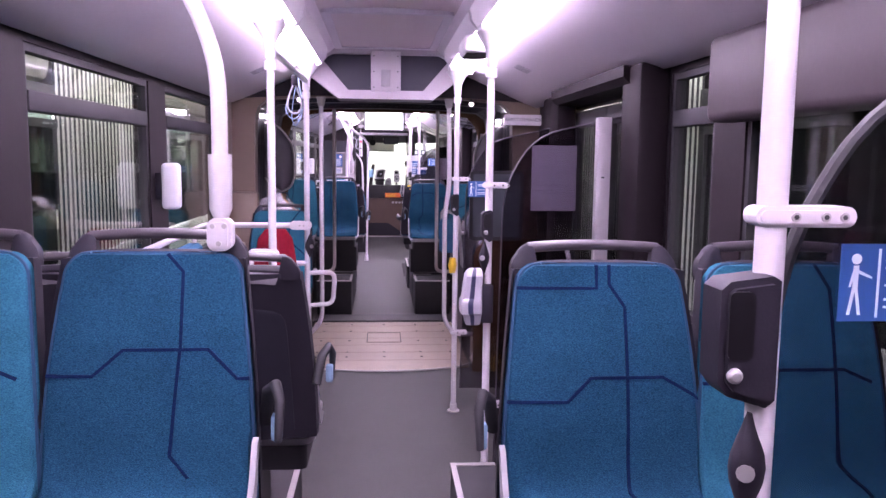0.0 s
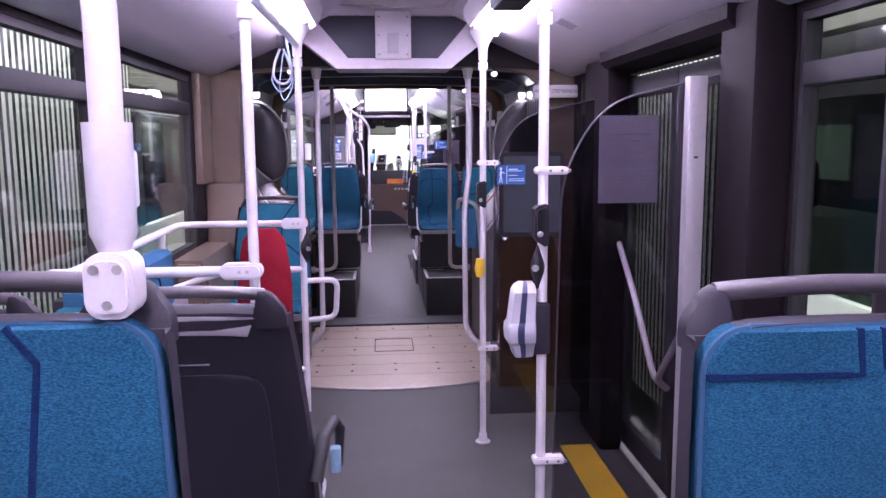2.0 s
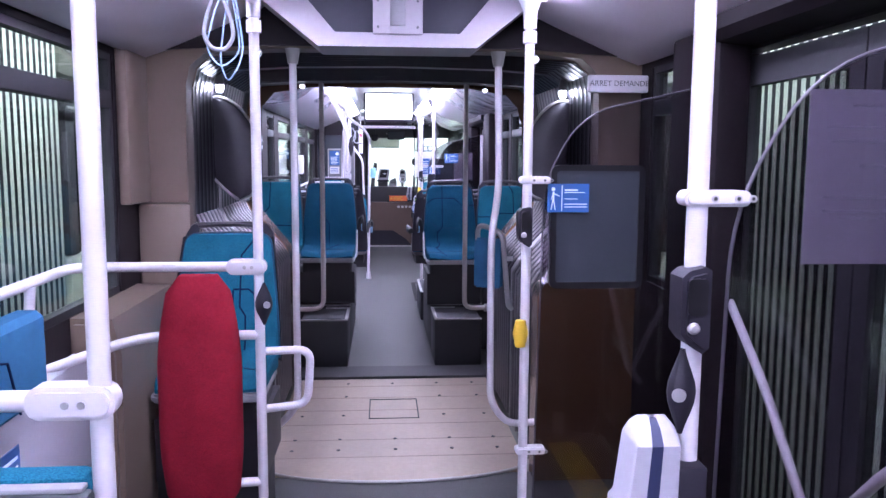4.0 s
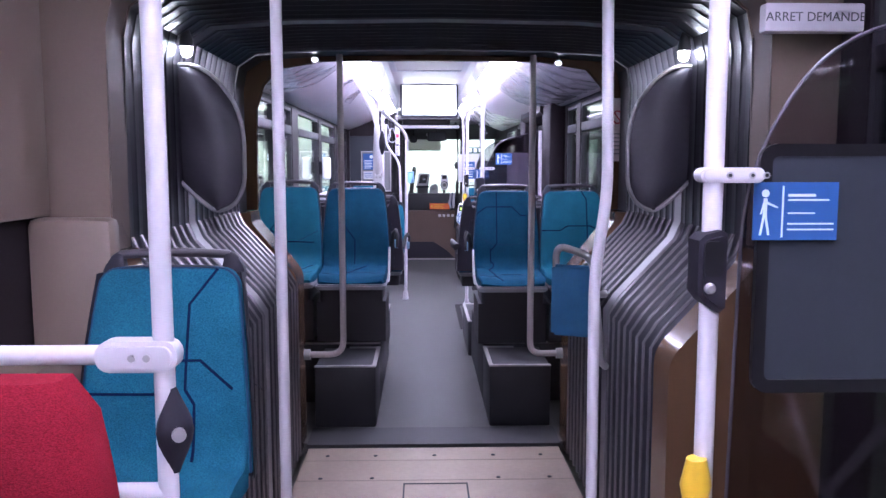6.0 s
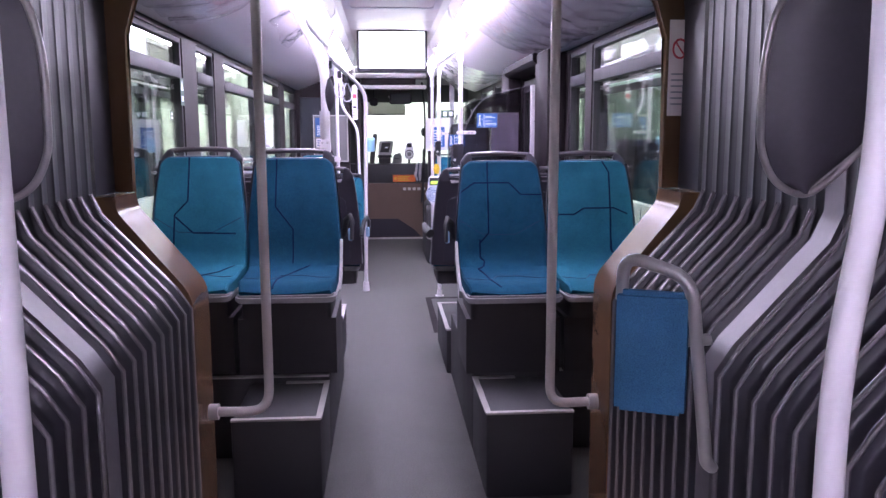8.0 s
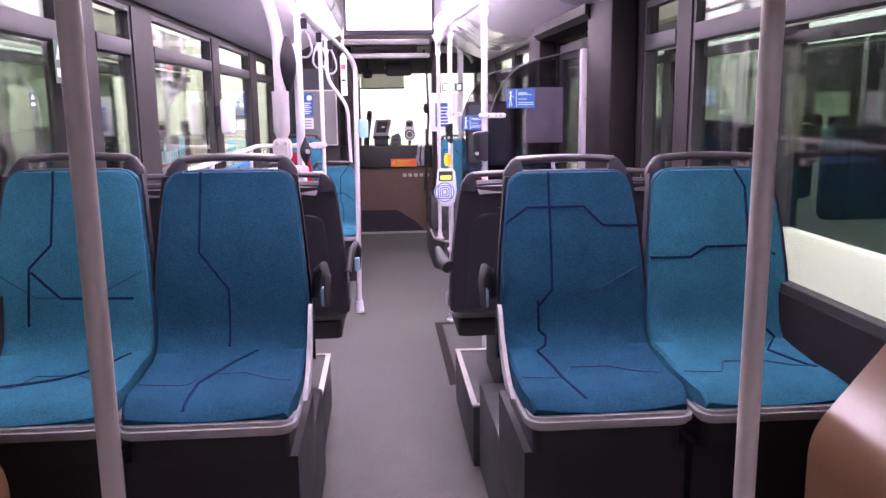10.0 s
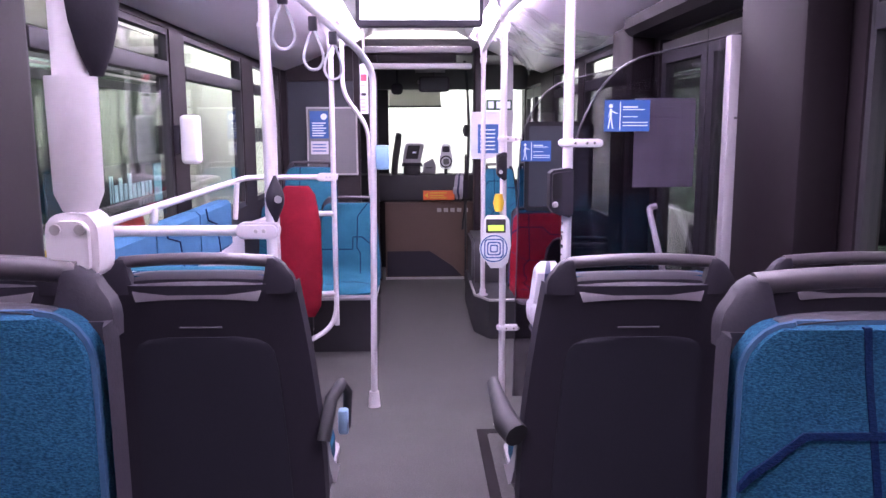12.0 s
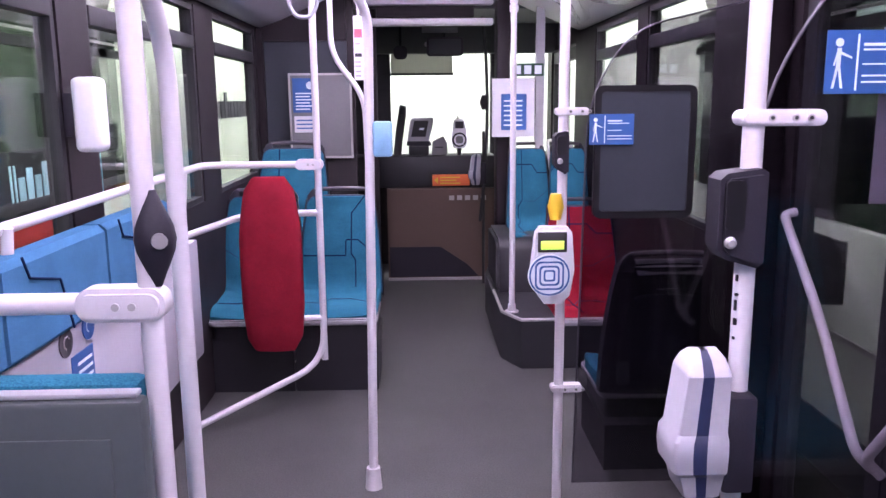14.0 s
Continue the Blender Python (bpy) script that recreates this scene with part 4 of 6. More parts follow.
for k, r_ in enumerate((0.070, 0.050, 0.035, 0.020)):
    bm = bmesh.new()
    outer_, inner_ = rrect(-r_ - 0.015, r_ - 0.015, 0.935 - r_, 0.935 + r_, r_ * (0.95 if k == 0 else 0.4), 6), rrect(-r_ + 0.006 - 0.015, r_ - 0.006 - 0.015, 0.941 - r_, 0.929 + r_, (r_ - 0.006) * (0.95 if k == 0 else 0.4), 6)
    slab(bm, [[(x, -0.0955, z) for x, z in outer_ + outer_[:1]], [(x, -0.0955, z) for x, z in inner_ + inner_[:1]]], [[(x, -0.093, z) for x, z in outer_ + outer_[:1]], [(x, -0.093, z) for x, z in inner_ + inner_[:1]]])
    part("ring", bm, M_STICKER, v)
part("display", B(-0.045, 0.035, -0.090, -0.08, 1.025, 1.055, 0.002), M_LCD, v, "green lit display")
part("display_frame", B(-0.055, 0.045, -0.0885, -0.08, 1.015, 1.085, 0.003), M_BLACK, v)

v.location = (-0.040, 0.0, 0.046)

# poles at the bellows
for sx in (-1, 1):
    p = thing("grab_pole", "light grey bent grab pole at the rear of the bellows", "pole", "bellows poles")
    if sx < 0:
        path = [(-0.488, 5.98, 2.15), (-0.488, 5.98, 0.42), (-0.60, 6.0, 0.30), (-0.71, 6.02, 0.30)]
    else:
        path = [(0.488, 5.98, 2.15), (0.500, 5.98, 1.50), (0.465, 5.98, 1.25), (0.470, 5.98, 0.42), (0.56, 5.99, 0.30), (0.71, 6.02, 0.30)]
    part("tube", T(path, 0.0175, 14, 0.09), M_POLE, p)
    part("bracket", T([(sx * 0.488, 5.98, 2.08), (sx * 0.488, 5.98, 2.15)], [0.024, 0.036], 12), M_STEEL, p)
    p = thing("grab_pole", "grey L-shaped grab pole at the front of the bellows", "pole", "bellows poles")
    part("tube", T([(sx * 0.522 + 0.018, 7.94, 2.17), (sx * 0.522 + 0.018, 7.94, 0.525), (sx * 0.69, 7.95, 0.525)], 0.0175, 14, 0.09), M_LPOLE, p)
    part("flange", T([(sx * 0.69, 7.95, 0.525), (sx * 0.725, 7.95, 0.525)], 0.03, 12), M_STEEL, p)
    lp = thing("bellows_loop", "rounded grey hand loop on the bellows wall", "handrail", "bellows loops")
    outline = [(1.10, 1.985), (0.975, 1.986), (0.895, 1.93), (0.815, 1.82), (0.790, 1.70), (0.792, 1.50), (0.830, 1.42), (0.905, 1.385), (0.97, 1.43), (1.10, 1.56)]
    for dy, gap in ((0.0, 0.0), (0.030, 0.014)):
        part("tube", T([(sx * (x_ + gap), 6.88 + dy, 1.68 + (z_ - 1.68) * (1 - gap * 3)) for x_, z_ in outline], 0.0085, 10, 0.07), M_STEEL, lp)
    fr, bk = [], []
    for z, xi in ((1.395, 0.895), (1.42, 0.842), (1.46, 0.818), (1.52, 0.800), (1.65, 0.800), (1.75, 0.808), (1.82, 0.826), (1.88, 0.868), (1.93, 0.906), (1.975, 0.985)):
        xe = 1.10 if z > 1.55 else 0.915 + (z - 1.395) / 0.155 * 0.185
        cols = [i_ / 10 for i_ in range(11)]
        fr.append([(sx * (xi + (xe - xi) * c), 6.900 - 0.035 * math.sin(math.pi * c), z) for c in cols])
        bk.append([(sx * (xi + (xe - xi) * c), 6.908, z) for c in cols])
    part("web", slab(bmesh.new(), fr, bk), M_WEB, lp)


# ---- standing areas with rails, padded rest and folding seats ----
def standing_area(y0, y1, xl, xr, zr, rx, z0, z1, pad_w=0.150):
    a = thing("handrail", "white tubular handrail round the standing area", "handrail", "standing area rails")
    part("cross_rail", T([(xl, y0, zr), (-1.17, y0, zr)], 0.0175, 12), M_POLE, a)
    for x_, y_ in ((xl, y0), (xr, y1)):
        part("joint", prism(bmesh.new(), [(x, z) for x, z in rrect(x_ - 0.11, x_ + 0.028, zr - 0.027, zr + 0.027, 0.024)], "y", y_ - 0.027, y_ + 0.027, 0.008), M_POLE, a)
        for k in (-0.045, -0.02):
            part("screw", T([(x_ + k, y_ - 0.026, zr), (x_ + k, y_ - 0.030, zr)], 0.0065, 8), M_STEEL, a)
    part("side_rail", T([(-1.155, y0 + 0.06, zr - 0.02), (-1.14, y1, zr), (xr, y1, zr)], 0.0175, 12, 0.10), M_POLE, a)
    for y in ((y0 + 0.85, y1 - 0.35) if y1 - y0 > 2 else (y1 - 0.35,)):
        part("stanchion", T([(-1.13, y, zr - 0.01), (-1.15, y, zr - 0.24)], 0.0165, 10), M_POLE, a)
    part("lower_rail", T([(xr, y1, zr - 0.245), (-0.92, y1, zr - 0.245), (-1.195, y1 - 0.14, zr - 0.33)], 0.0175, 12, 0.12), M_POLE, a)
    part("bottom_rail", T([(xr, y1, zr), (xr, y1, 0.235), (-1.16, y1 - 0.32, 0.02)], 0.0175, 12, 0.16), M_POLE, a)
    part("seat_rail", T([(xr, y1, 0.475), (-0.72, y1 - 0.02, 0.475)], 0.0165, 10), M_POLE, a)
    # red padded rest
    r = thing("padded_rest", "tall red plush padded rest on white rails", "padded rest", "padded rests")
    fr, bk = [], []
    for i in range(15):
        t = i / 14
        z = z0 + (z1 - z0) * t
        w = (pad_w - 0.045 * max(0, (t - 0.62) / 0.38) ** 1.6 - 0.02 * max(0, (0.25 - t) / 0.25)) - 0.03 * (i in (0, 14))
        fr.append([(rx + u * w, y1 - 0.10 - 0.05 * (1 - u * u) ** 0.5 * (0.5 if i in (0, 14) else 1) - 0.02 * math.sin(math.pi * t), z) for u in (-1, -0.92, -0.7, -0.35, 0, 0.35, 0.7, 0.92, 1)])
        bk.append([(rx + u * w, y1 - 0.055, z) for u in (-1, -0.92, -0.7, -0.35, 0, 0.35, 0.7, 0.92, 1)])
    part("pad", slab(bmesh.new(), fr, bk), M_RED, r)
    part("back_plate", B(rx - 0.09, rx + 0.09, y1 - 0.054, y1 - 0.03, z0 + 0.06, z1 - 0.08, 0.01), M_SHELL, r)

    # low back panel at the rear end, with its upholstered front
    bp = thing("folding_seat", "grey backed folding seat with blue plush top edge", "folding seat", "folding seats")
    part("back_panel", B(-1.17, xl + 0.0, y0 - 0.075, y0 - 0.035, 0.50, 1.134, 0.010), M_SEATBACK, bp)
    part("inset", B(-1.12, xl - 0.05, y0 - 0.079, y0 - 0.074, 0.72, 1.075, 0.002), M_SEATBACK, bp)
    part("cushion", B(-1.16, xl - 0.015, y0 - 0.034, y0 + 0.03, 0.56, 1.150, 0.02), M_TEAL, bp)
    part("top_edge", B(-1.165, xl - 0.01, y0 - 0.066, y0 - 0.040, 1.135, 1.144, 0.003), M_RIM, bp)
    # upholstered rests along the wall over a pale panel
    wp = thing("wall_panel_seat", "pale grey wall panel with round blue marks", "wall panel", "standing area panels", kind="structure")
    ya, yb = y0 + 0.035, y1 - 0.75 if y1 - y0 > 2 else y1 - 0.38
    part("panel", B(-1.198, -1.13, ya, yb + 0.55, 0.36, 0.93, 0.008), M_LILAC, wp)
    for k in range(2):
        cy = ya + (1.18 if y1 - y0 > 2 else 0.94)
        if k == 0:
            for dy, zm, m_ in ((1.075, 0.866, M_GRIP), (1.24, 0.874, M_STICKER)) if y1 - y0 > 2 else ((0.62, 0.85, M_STICKER),):
                mk = part("round_mark", T([(-1.13, ya + dy, zm), (-1.126, ya + dy, zm)], 0.045, 20), m_, wp)
                part("print_line", T([(-1.126, ya + dy + 0.02 * math.cos(a_), zm + 0.02 * math.sin(a_)) for a_ in (0.4, 1.2, 2.0, 2.8, 3.6, 4.4)], 0.0025, 6), M_STICKW if m_ is M_STICKER else M_STEEL, mk)
        else:
            part("square_mark", B(-1.13, -1.127, cy - 0.08, cy + 0.08, 0.69, 0.81), M_STICKER, wp, "dark blue notice square", smooth=False)
            for q in range(3):
                part("print_line", B(-1.127, -1.126, cy - 0.04, cy + 0.065, 0.715 + 0.028 * q, 0.725 + 0.028 * q), M_STICKW, wp, smooth=False)
    n = 3 if y1 - y0 > 2 else 2
    for k in range(n):
        a_, b_ = ya + (yb - ya) * k / n, ya + (yb - ya) * (k + 1) / n - 0.02
        r = thing("wall_rest", "long blue plush back rest along the side wall", "back rest", "wall rests")
        ff = [[(-1.075 - 0.02 * (z in (0.92, 1.19)), y, z) for y in (a_, a_ + 0.02, (a_ + b_) / 2, b_ - 0.02, b_)] for z in (0.92, 0.94, 1.05, 1.17, 1.19)]
        gg = [[(-1.15, y, z) for y in (a_, a_ + 0.02, (a_ + b_) / 2, b_ - 0.02, b_)] for z in (0.92, 0.94, 1.05, 1.17, 1.19)]
        c_ = part("cushion", slab(bmesh.new(), ff, gg), M_FADED_LIT, r)
        part("woven_line", T([(-1.073, a_ + 0.10, 1.19), (-1.073, a_ + 0.13, 1.13), (-1.073, a_ + 0.30, 1.09), (-1.073, a_ + 0.36, 0.93)], 0.004, 6), M_NAVY, c_)
        part("back_plate", B(-1.196, -1.151, a_ + 0.03, b_ - 0.03, 0.95, 1.16), M_SHELL, r)


standing_area(3.39, 4.93, -0.515, -0.503, 1.262, -0.695, 0.42, 1.245, 0.136)
standing_area(10.98, 13.75, -0.478, -0.565, 1.268, -0.80, 0.335, 1.215)
pole(-0.515, 3.39, 0.0, 2.225, "white coated grab pole by the standing area")
p = pole(-0.503, 4.93, 0.24, 2.215, "white coated grab pole by the standing area", foot=False); leaf_button(p, 1.13, 1)
lp = thing("aisle_loop", "white tubular loop beside the aisle", "handrail")
part("tube", T([(-0.503, 4.96, 0.95), (-0.33, 4.98, 0.95), (-0.345, 5.0, 0.74), (-0.503, 4.96, 0.735)], 0.015, 12, 0.05), M_POLE, lp)
p = pole(-0.478, 10.98, 0.0, 2.22, "white coated grab pole by the standing area"); leaf_button(p, 1.37, 1)
p = thing("grab_pole", "white bent grab pole by the standing area", "pole", "grab poles")
part("tube", T([(-0.49, 11.01, 1.92), (-0.52, 11.28, 1.66), (-0.525, 11.30, 0.0)], 0.0175, 14, 0.08), M_POLE, p)
pole(-0.565, 13.75, 0.25, 2.22, "white coated grab pole by the padded rest", foot=False)
p = thing("grab_pole", "free white grab pole in the aisle, bent at the top", "pole", "grab poles")
part("tube", T([(-0.263, 12.82, 0.02), (-0.240, 12.82, 1.90), (-0.31, 12.70, 2.00), (-0.45, 11.6, 2.09), (-0.50, 11.0, 2.13)], 0.0185, 14, 0.12), M_POLE, p)
part("foot", T([(-0.263, 12.82, 0.0), (-0.263, 12.82, 0.015), (-0.263, 12.82, 0.09)], [0.036, 0.034, 0.028], 14), M_POLE, p)
part("tag_box", B(-0.232, -0.158, 12.795, 12.845, 1.365, 1.50, 0.012), M_STRAPBLUE, p, "pale blue button box")
pole(0.497, 14.45, 0.30, 2.22, "white grab pole on the wheel box")

ss_ = thing("strip_sign", "white strip sign with red blocks beside the partition", "sign")
part("board", B(-0.435, -0.375, 14.592, 14.600, 1.70, 2.07), M_PAPER, ss_, smooth=False)
part("red_block", B(-0.430, -0.384, 14.588, 14.592, 1.945, 1.995), M_NOTERED, ss_, smooth=False)
for z_ in (1.72, 1.745, 1.775, 1.80, 1.905, 2.03):
    part("print_line", B(-0.428, -0.395, 14.588, 14.592, z_, z_ + 0.010), M_PRINT, ss_, smooth=False)
part("symbol_mark", B(-0.428, -0.388, 14.588, 14.592, 1.835, 1.855), M_SHELL, ss_, smooth=False)
part("hanger", B(-0.412, -0.398, 14.593, 14.599, 2.07, 2.455), M_EDGE, ss_, smooth=False)

bx = thing("side_console", "beige moulded side console below the window", "console", kind="structure")
part("shelf", prism(bmesh.new(), [(-1.198, 0.0), (-1.03, 0.0), (-1.02, 0.92), (-1.05, 1.055), (-1.198, 1.06)], "y", 5.02, 5.86, 0.02), M_BEIGE, bx)
part("block", B(-1.198, -0.955, 5.875, 5.965, 0.0, 1.43, 0.025), M_BEIGE, bx)
part("upper_lining", B(-1.198, -1.15, 5.64, 5.94, 1.434, 2.14, 0.008), M_BEIGE, bx)
# folded side seat with its loop inside the bellows
fs = thing("side_seat", "small folded blue side seat with grey tube loop in the bellows", "seat")
part("pad", prism(bmesh.new(), [(0.50, 6.99), (0.655, 6.92), (0.675, 6.96), (0.52, 7.03)], "z", 0.84, 1.15, 0.012), M_FADED_LIT, fs)
part("loop", T([(0.525, 7.03, 1.12), (0.525, 7.02, 1.235), (0.665, 6.93, 1.19), (0.70, 6.88, 0.74), (0.725, 6.90, 0.72)], 0.016, 10, 0.06), M_STEEL, fs)
part("bracket", T([(0.62, 6.97, 1.02), (0.74, 6.99, 1.02)], 0.016, 8), M_STEEL, fs)
# overhead rails and straps
for pts_, nm in (([(-0.515, 3.39, 2.17), (-0.503, 4.93, 2.17)], "rear"), ([(0.505, 11.09, 2.16), (0.44, 12.5, 2.16), (0.497, 14.45, 2.16)], "front"), ([(-0.50, 9.6, 2.16), (-0.478, 10.98, 2.16)], "front")):
    o_ = thing("overhead_rail", "white overhead grab rail along the aisle", "handrail", "overhead rails")
    part("tube", T(pts_, 0.0165, 12), M_POLE, o_)
M_STRAP = mat("grey_strap", (0.36, 0.36, 0.40), 0.5)
M_CABLE = mat("pale_blue_cable", (0.35, 0.48, 0.68), 0.5)
for x_, y_, z_ in ((-0.478, 11.35, 2.08), (-0.43, 11.80, 2.04), (-0.385, 12.15, 2.02), (-0.525, 4.45, 2.15)):
    st = thing("strap", "grey hanging hand strap on the overhead rail", "hand strap", "hand straps")
    part("loop", T([(x_, y_, z_ - 0.03), (x_ - 0.035, y_, z_ - 0.12), (x_ - 0.042, y_, z_ - 0.17), (x_ - 0.02, y_, z_ - 0.205), (x_ + 0.02, y_, z_ - 0.205), (x_ + 0.042, y_, z_ - 0.17), (x_ + 0.035, y_, z_ - 0.12), (x_, y_, z_ - 0.03)], 0.006, 8, 0.03), M_STRAP, st)
    part("clip", B(x_ - 0.018, x_ + 0.018, y_ - 0.015, y_ + 0.015, z_ - 0.05, z_ + 0.01, 0.006), M_SHELL, st)
for k in range(2):
    cb = thing("cable", "loose pale blue cable loop hanging from the rail", "cable", "loose cables")
    y_ = 4.62 + 0.06 * k
    part("strand", T([(-0.53, y_, 2.17), (-0.57 + 0.02 * k, y_, 2.08), (-0.60 + 0.03 * k, y_, 1.97 - 0.03 * k), (-0.56 + 0.01 * k, y_ + 0.02, 1.91 - 0.04 * k), (-0.50, y_ + 0.03, 1.96), (-0.51, y_ + 0.03, 2.06), (-0.53, y_ + 0.04, 2.17)], 0.003, 6, 0.08), M_CABLE, cb)
part("tube", T([(-0.56, 14.50, 2.28), (-0.56, 14.50, 1.85), (-0.375, 14.52, 1.60), (-0.36, 14.54, 0.98)], 0.0165, 12, 0.10), M_POLE, thing("grab_pole", "white bent grab rail beside the driver's partition", "pole", "grab poles"))
# white boxes on the window pillars
for y_ in (4.05, 12.40):
    hb = thing("pillar_box", "white plastic emergency box on the window pillar", "wall box", "pillar boxes")
    part("case", B(-1.165, -1.075, y_ - 0.04, y_ + 0.05, 1.42, 1.66, 0.022, seg=3), M_WHITE_PLASTIC, hb)
    part("mount", B(-1.198, -1.166, y_ - 0.02, y_ + 0.05, 1.47, 1.61, 0.005), M_SHELL, hb)
# dark cover over the windows before the rear door
solo("window_cover", B(1.07, 1.196, -0.4, 2.49, 1.835, 2.12, 0.03, seg=3), M_COVER, "dark brown moulded cover above the windows", "cover", kind="structure")
# door ramps in the floor
for ya, yb in ((3.55, 4.85), (11.10, 12.435)):
    rp_ = thing("door_ramp", "folding ramp in the floor with dark joint", "ramp", "door ramps", kind="structure")
    if ya < 5:
        part("warning_band", B(0.878, 1.052, ya, yb + 0.05, 0.0005, 0.004), M_YELLOW, rp_, "worn yellow warning band", smooth=False)
        continue
    bm = bmesh.new()
    for q in ((0.300, 0.352, ya, yb), (0.352, 1.15, ya, ya + 0.06), (0.352, 1.15, yb - 0.06, yb)):
        box(bm, q[0], q[1], q[2], q[3], 0.0005, 0.003)
    part("joint", bm, M_COL, rp_, smooth=False)
    part("plate", B(0.36, 1.15, ya + 0.05, yb - 0.05, 0.0005, 0.002), M_FLOOR, rp_, smooth=False)
# hatch in the ceiling
for yh, ye in ((4.05, 5.45), (10.2, 11.15), (13.6, 14.55)):
    hc = thing("roof_hatch", "square pale roof hatch with raised rim", "hatch", "roof hatches", kind="structure")
    bm = bmesh.new()
    o_, i_ = rrect(-0.35, 0.35, yh, ye, 0.05), rrect(-0.30, 0.30, yh + 0.05, ye - 0.05, 0.04)
    slab(bm, [[(x, y, 2.445) for x, y in o_ + o_[:1]], [(x, y, 2.445) for x, y in i_ + i_[:1]]], [[(x, y, 2.49) for x, y in o_ + o_[:1]], [(x, y, 2.49) for x, y in i_ + i_[:1]]])
    part("rim", bm, M_LILAC, hc)
    part("lid", prism(bmesh.new(), i_, "z", 2.452, 2.459), M_CEILMID, hc)

# bent poles with thick sleeve over the aisle seats
for y_, x_, z_ in ((1.68, -0.400, 1.508), (9.30, -0.376, 1.452)):
    p = thing("grab_pole", "bent white grab pole with thick sleeve on a seat back", "pole", "grab poles")
    part("tube", T([(x_, y_, z_ + 0.20), (x_, y_, z_ + 0.42), (x_ - 0.12, y_, z_ + 0.68), (x_ - 0.2, y_, z_ + 0.80)], 0.0185, 14, 0.10), M_POLE, p)
    if y_ > 5:
        rad_ = [0.010, 0.026, 0.036, 0.040, 0.036, 0.024, 0.010]
        part("stop_button", T([(x_ + 0.028, y_, z_ + 0.20 + 0.028 * i) for i in range(7)], [0.75 * v_ for v_ in rad_], 12, flat=0.6), M_SHELL, p, "dark stop button")
    part("sleeve", T([(x_, y_, z_ + 0.055), (x_, y_, z_ + 0.075), (x_, y_, z_ + 0.20)], [0.018, 0.026, 0.027], 14), M_POLE, p)
    b = part("bracket", prism(bmesh.new(), [(x, z) for x, z in rrect(x_ - 0.028, x_ + 0.028, z_ - 0.02, z_ + 0.055, 0.02)], "y", y_ - 0.035, y_ + 0.025, 0.008), M_POLE, p)
    for dx, dz in ((-0.013, 0.038), (0.013, 0.038), (0, -0.002)):
        part("screw", T([(x_ + dx, y_ - 0.034, z_ + dz), (x_ + dx, y_ - 0.038, z_ + dz)], 0.006, 8), M_STEEL, b)

# ---- doors and partitions on the right ----
def partition(y, z_top, label, x0=0.50, framed=False, sheet_=None, sticker=None, low=0.15):
    """Tinted glass screen between pole and wall, its aisle corner rounded."""
    g = thing("partition", label, "partition", "door partitions", kind="structure")
    arc = fillet([(x0 + 0.005, 0, low), (x0 + 0.03, 0, z_top - 0.36), (x0 + 0.17, 0, z_top - 0.12), (1.195, 0, z_top)], 0.22, 6)
    pts = [(1.195, low)] + [(p_.x, p_.z) for p_ in arc]
    pn = part("pane", prism(bmesh.new(), pts, "y", y, y + 0.008), M_PANEL_GLASS, g, smooth=False)
    part("edge", T([(p_.x, y + 0.004, p_.z) for p_ in arc], 0.011 if y < 2 else 0.0035, 8), M_BLACK if y < 2 else M_GRIP, g)
    return g


def walker_sticker(x0, z1, y, w=0.155, h=0.105):
    """Blue notice with a white walking figure sign and lines of print."""
    s = thing("sticker", "blue notice sticker with a white pictogram and print lines", "sticker", "blue stickers")
    part("sheet", B(x0, x0 + w, y - 0.003, y - 0.001, z1 - h, z1), M_STICKER, s, smooth=False)
    k = h / 0.105
    bm = T([(x0 + 0.021 * k, y - 0.004, z1 - 0.020 * k), (x0 + 0.021 * k, y - 0.0045, z1 - 0.020 * k)], 0.0072 * k, 14)
    part("round_mark", bm, M_STICKW, s)
    bm = bmesh.new()
    for q in ([(0.018, 0.029), (0.025, 0.029), (0.0245, 0.062), (0.0175, 0.062)], [(0.0175, 0.06), (0.0215, 0.06), (0.0155, 0.096), (0.0115, 0.096)], [(0.0205, 0.06), (0.0245, 0.06), (0.031, 0.096), (0.027, 0.096)], [(0.023, 0.034), (0.044, 0.044), (0.044, 0.047), (0.023, 0.039)], [(0.018, 0.034), (0.0205, 0.034), (0.015, 0.058), (0.0125, 0.058)]):
        prism(bm, [(x0 + a * k, z1 - b * k) for a, b in q], "y", y - 0.0045, y - 0.003)
    part("figure_mark", bm, M_STICKW, s, smooth=False)
    part("bar", B(x0 + 0.052 * k, x0 + 0.055 * k, y - 0.0045, y - 0.003, z1 - h * 0.95, z1 - h * 0.06), M_STICKW, s, smooth=False)
    for i, (zz, ln, t) in enumerate(((0.20, 0.05, 0.005), (0.29, 0.075, 0.003), (0.52, 0.05, 0.0025), (0.70, 0.085, 0.003), (0.80, 0.085, 0.003))):
        part("print_line", B(x0 + 0.063 * k, x0 + (0.063 + ln) * k, y - 0.0045, y - 0.003, z1 - h * zz - t * k, z1 - h * zz), M_STICKW, s, smooth=False)


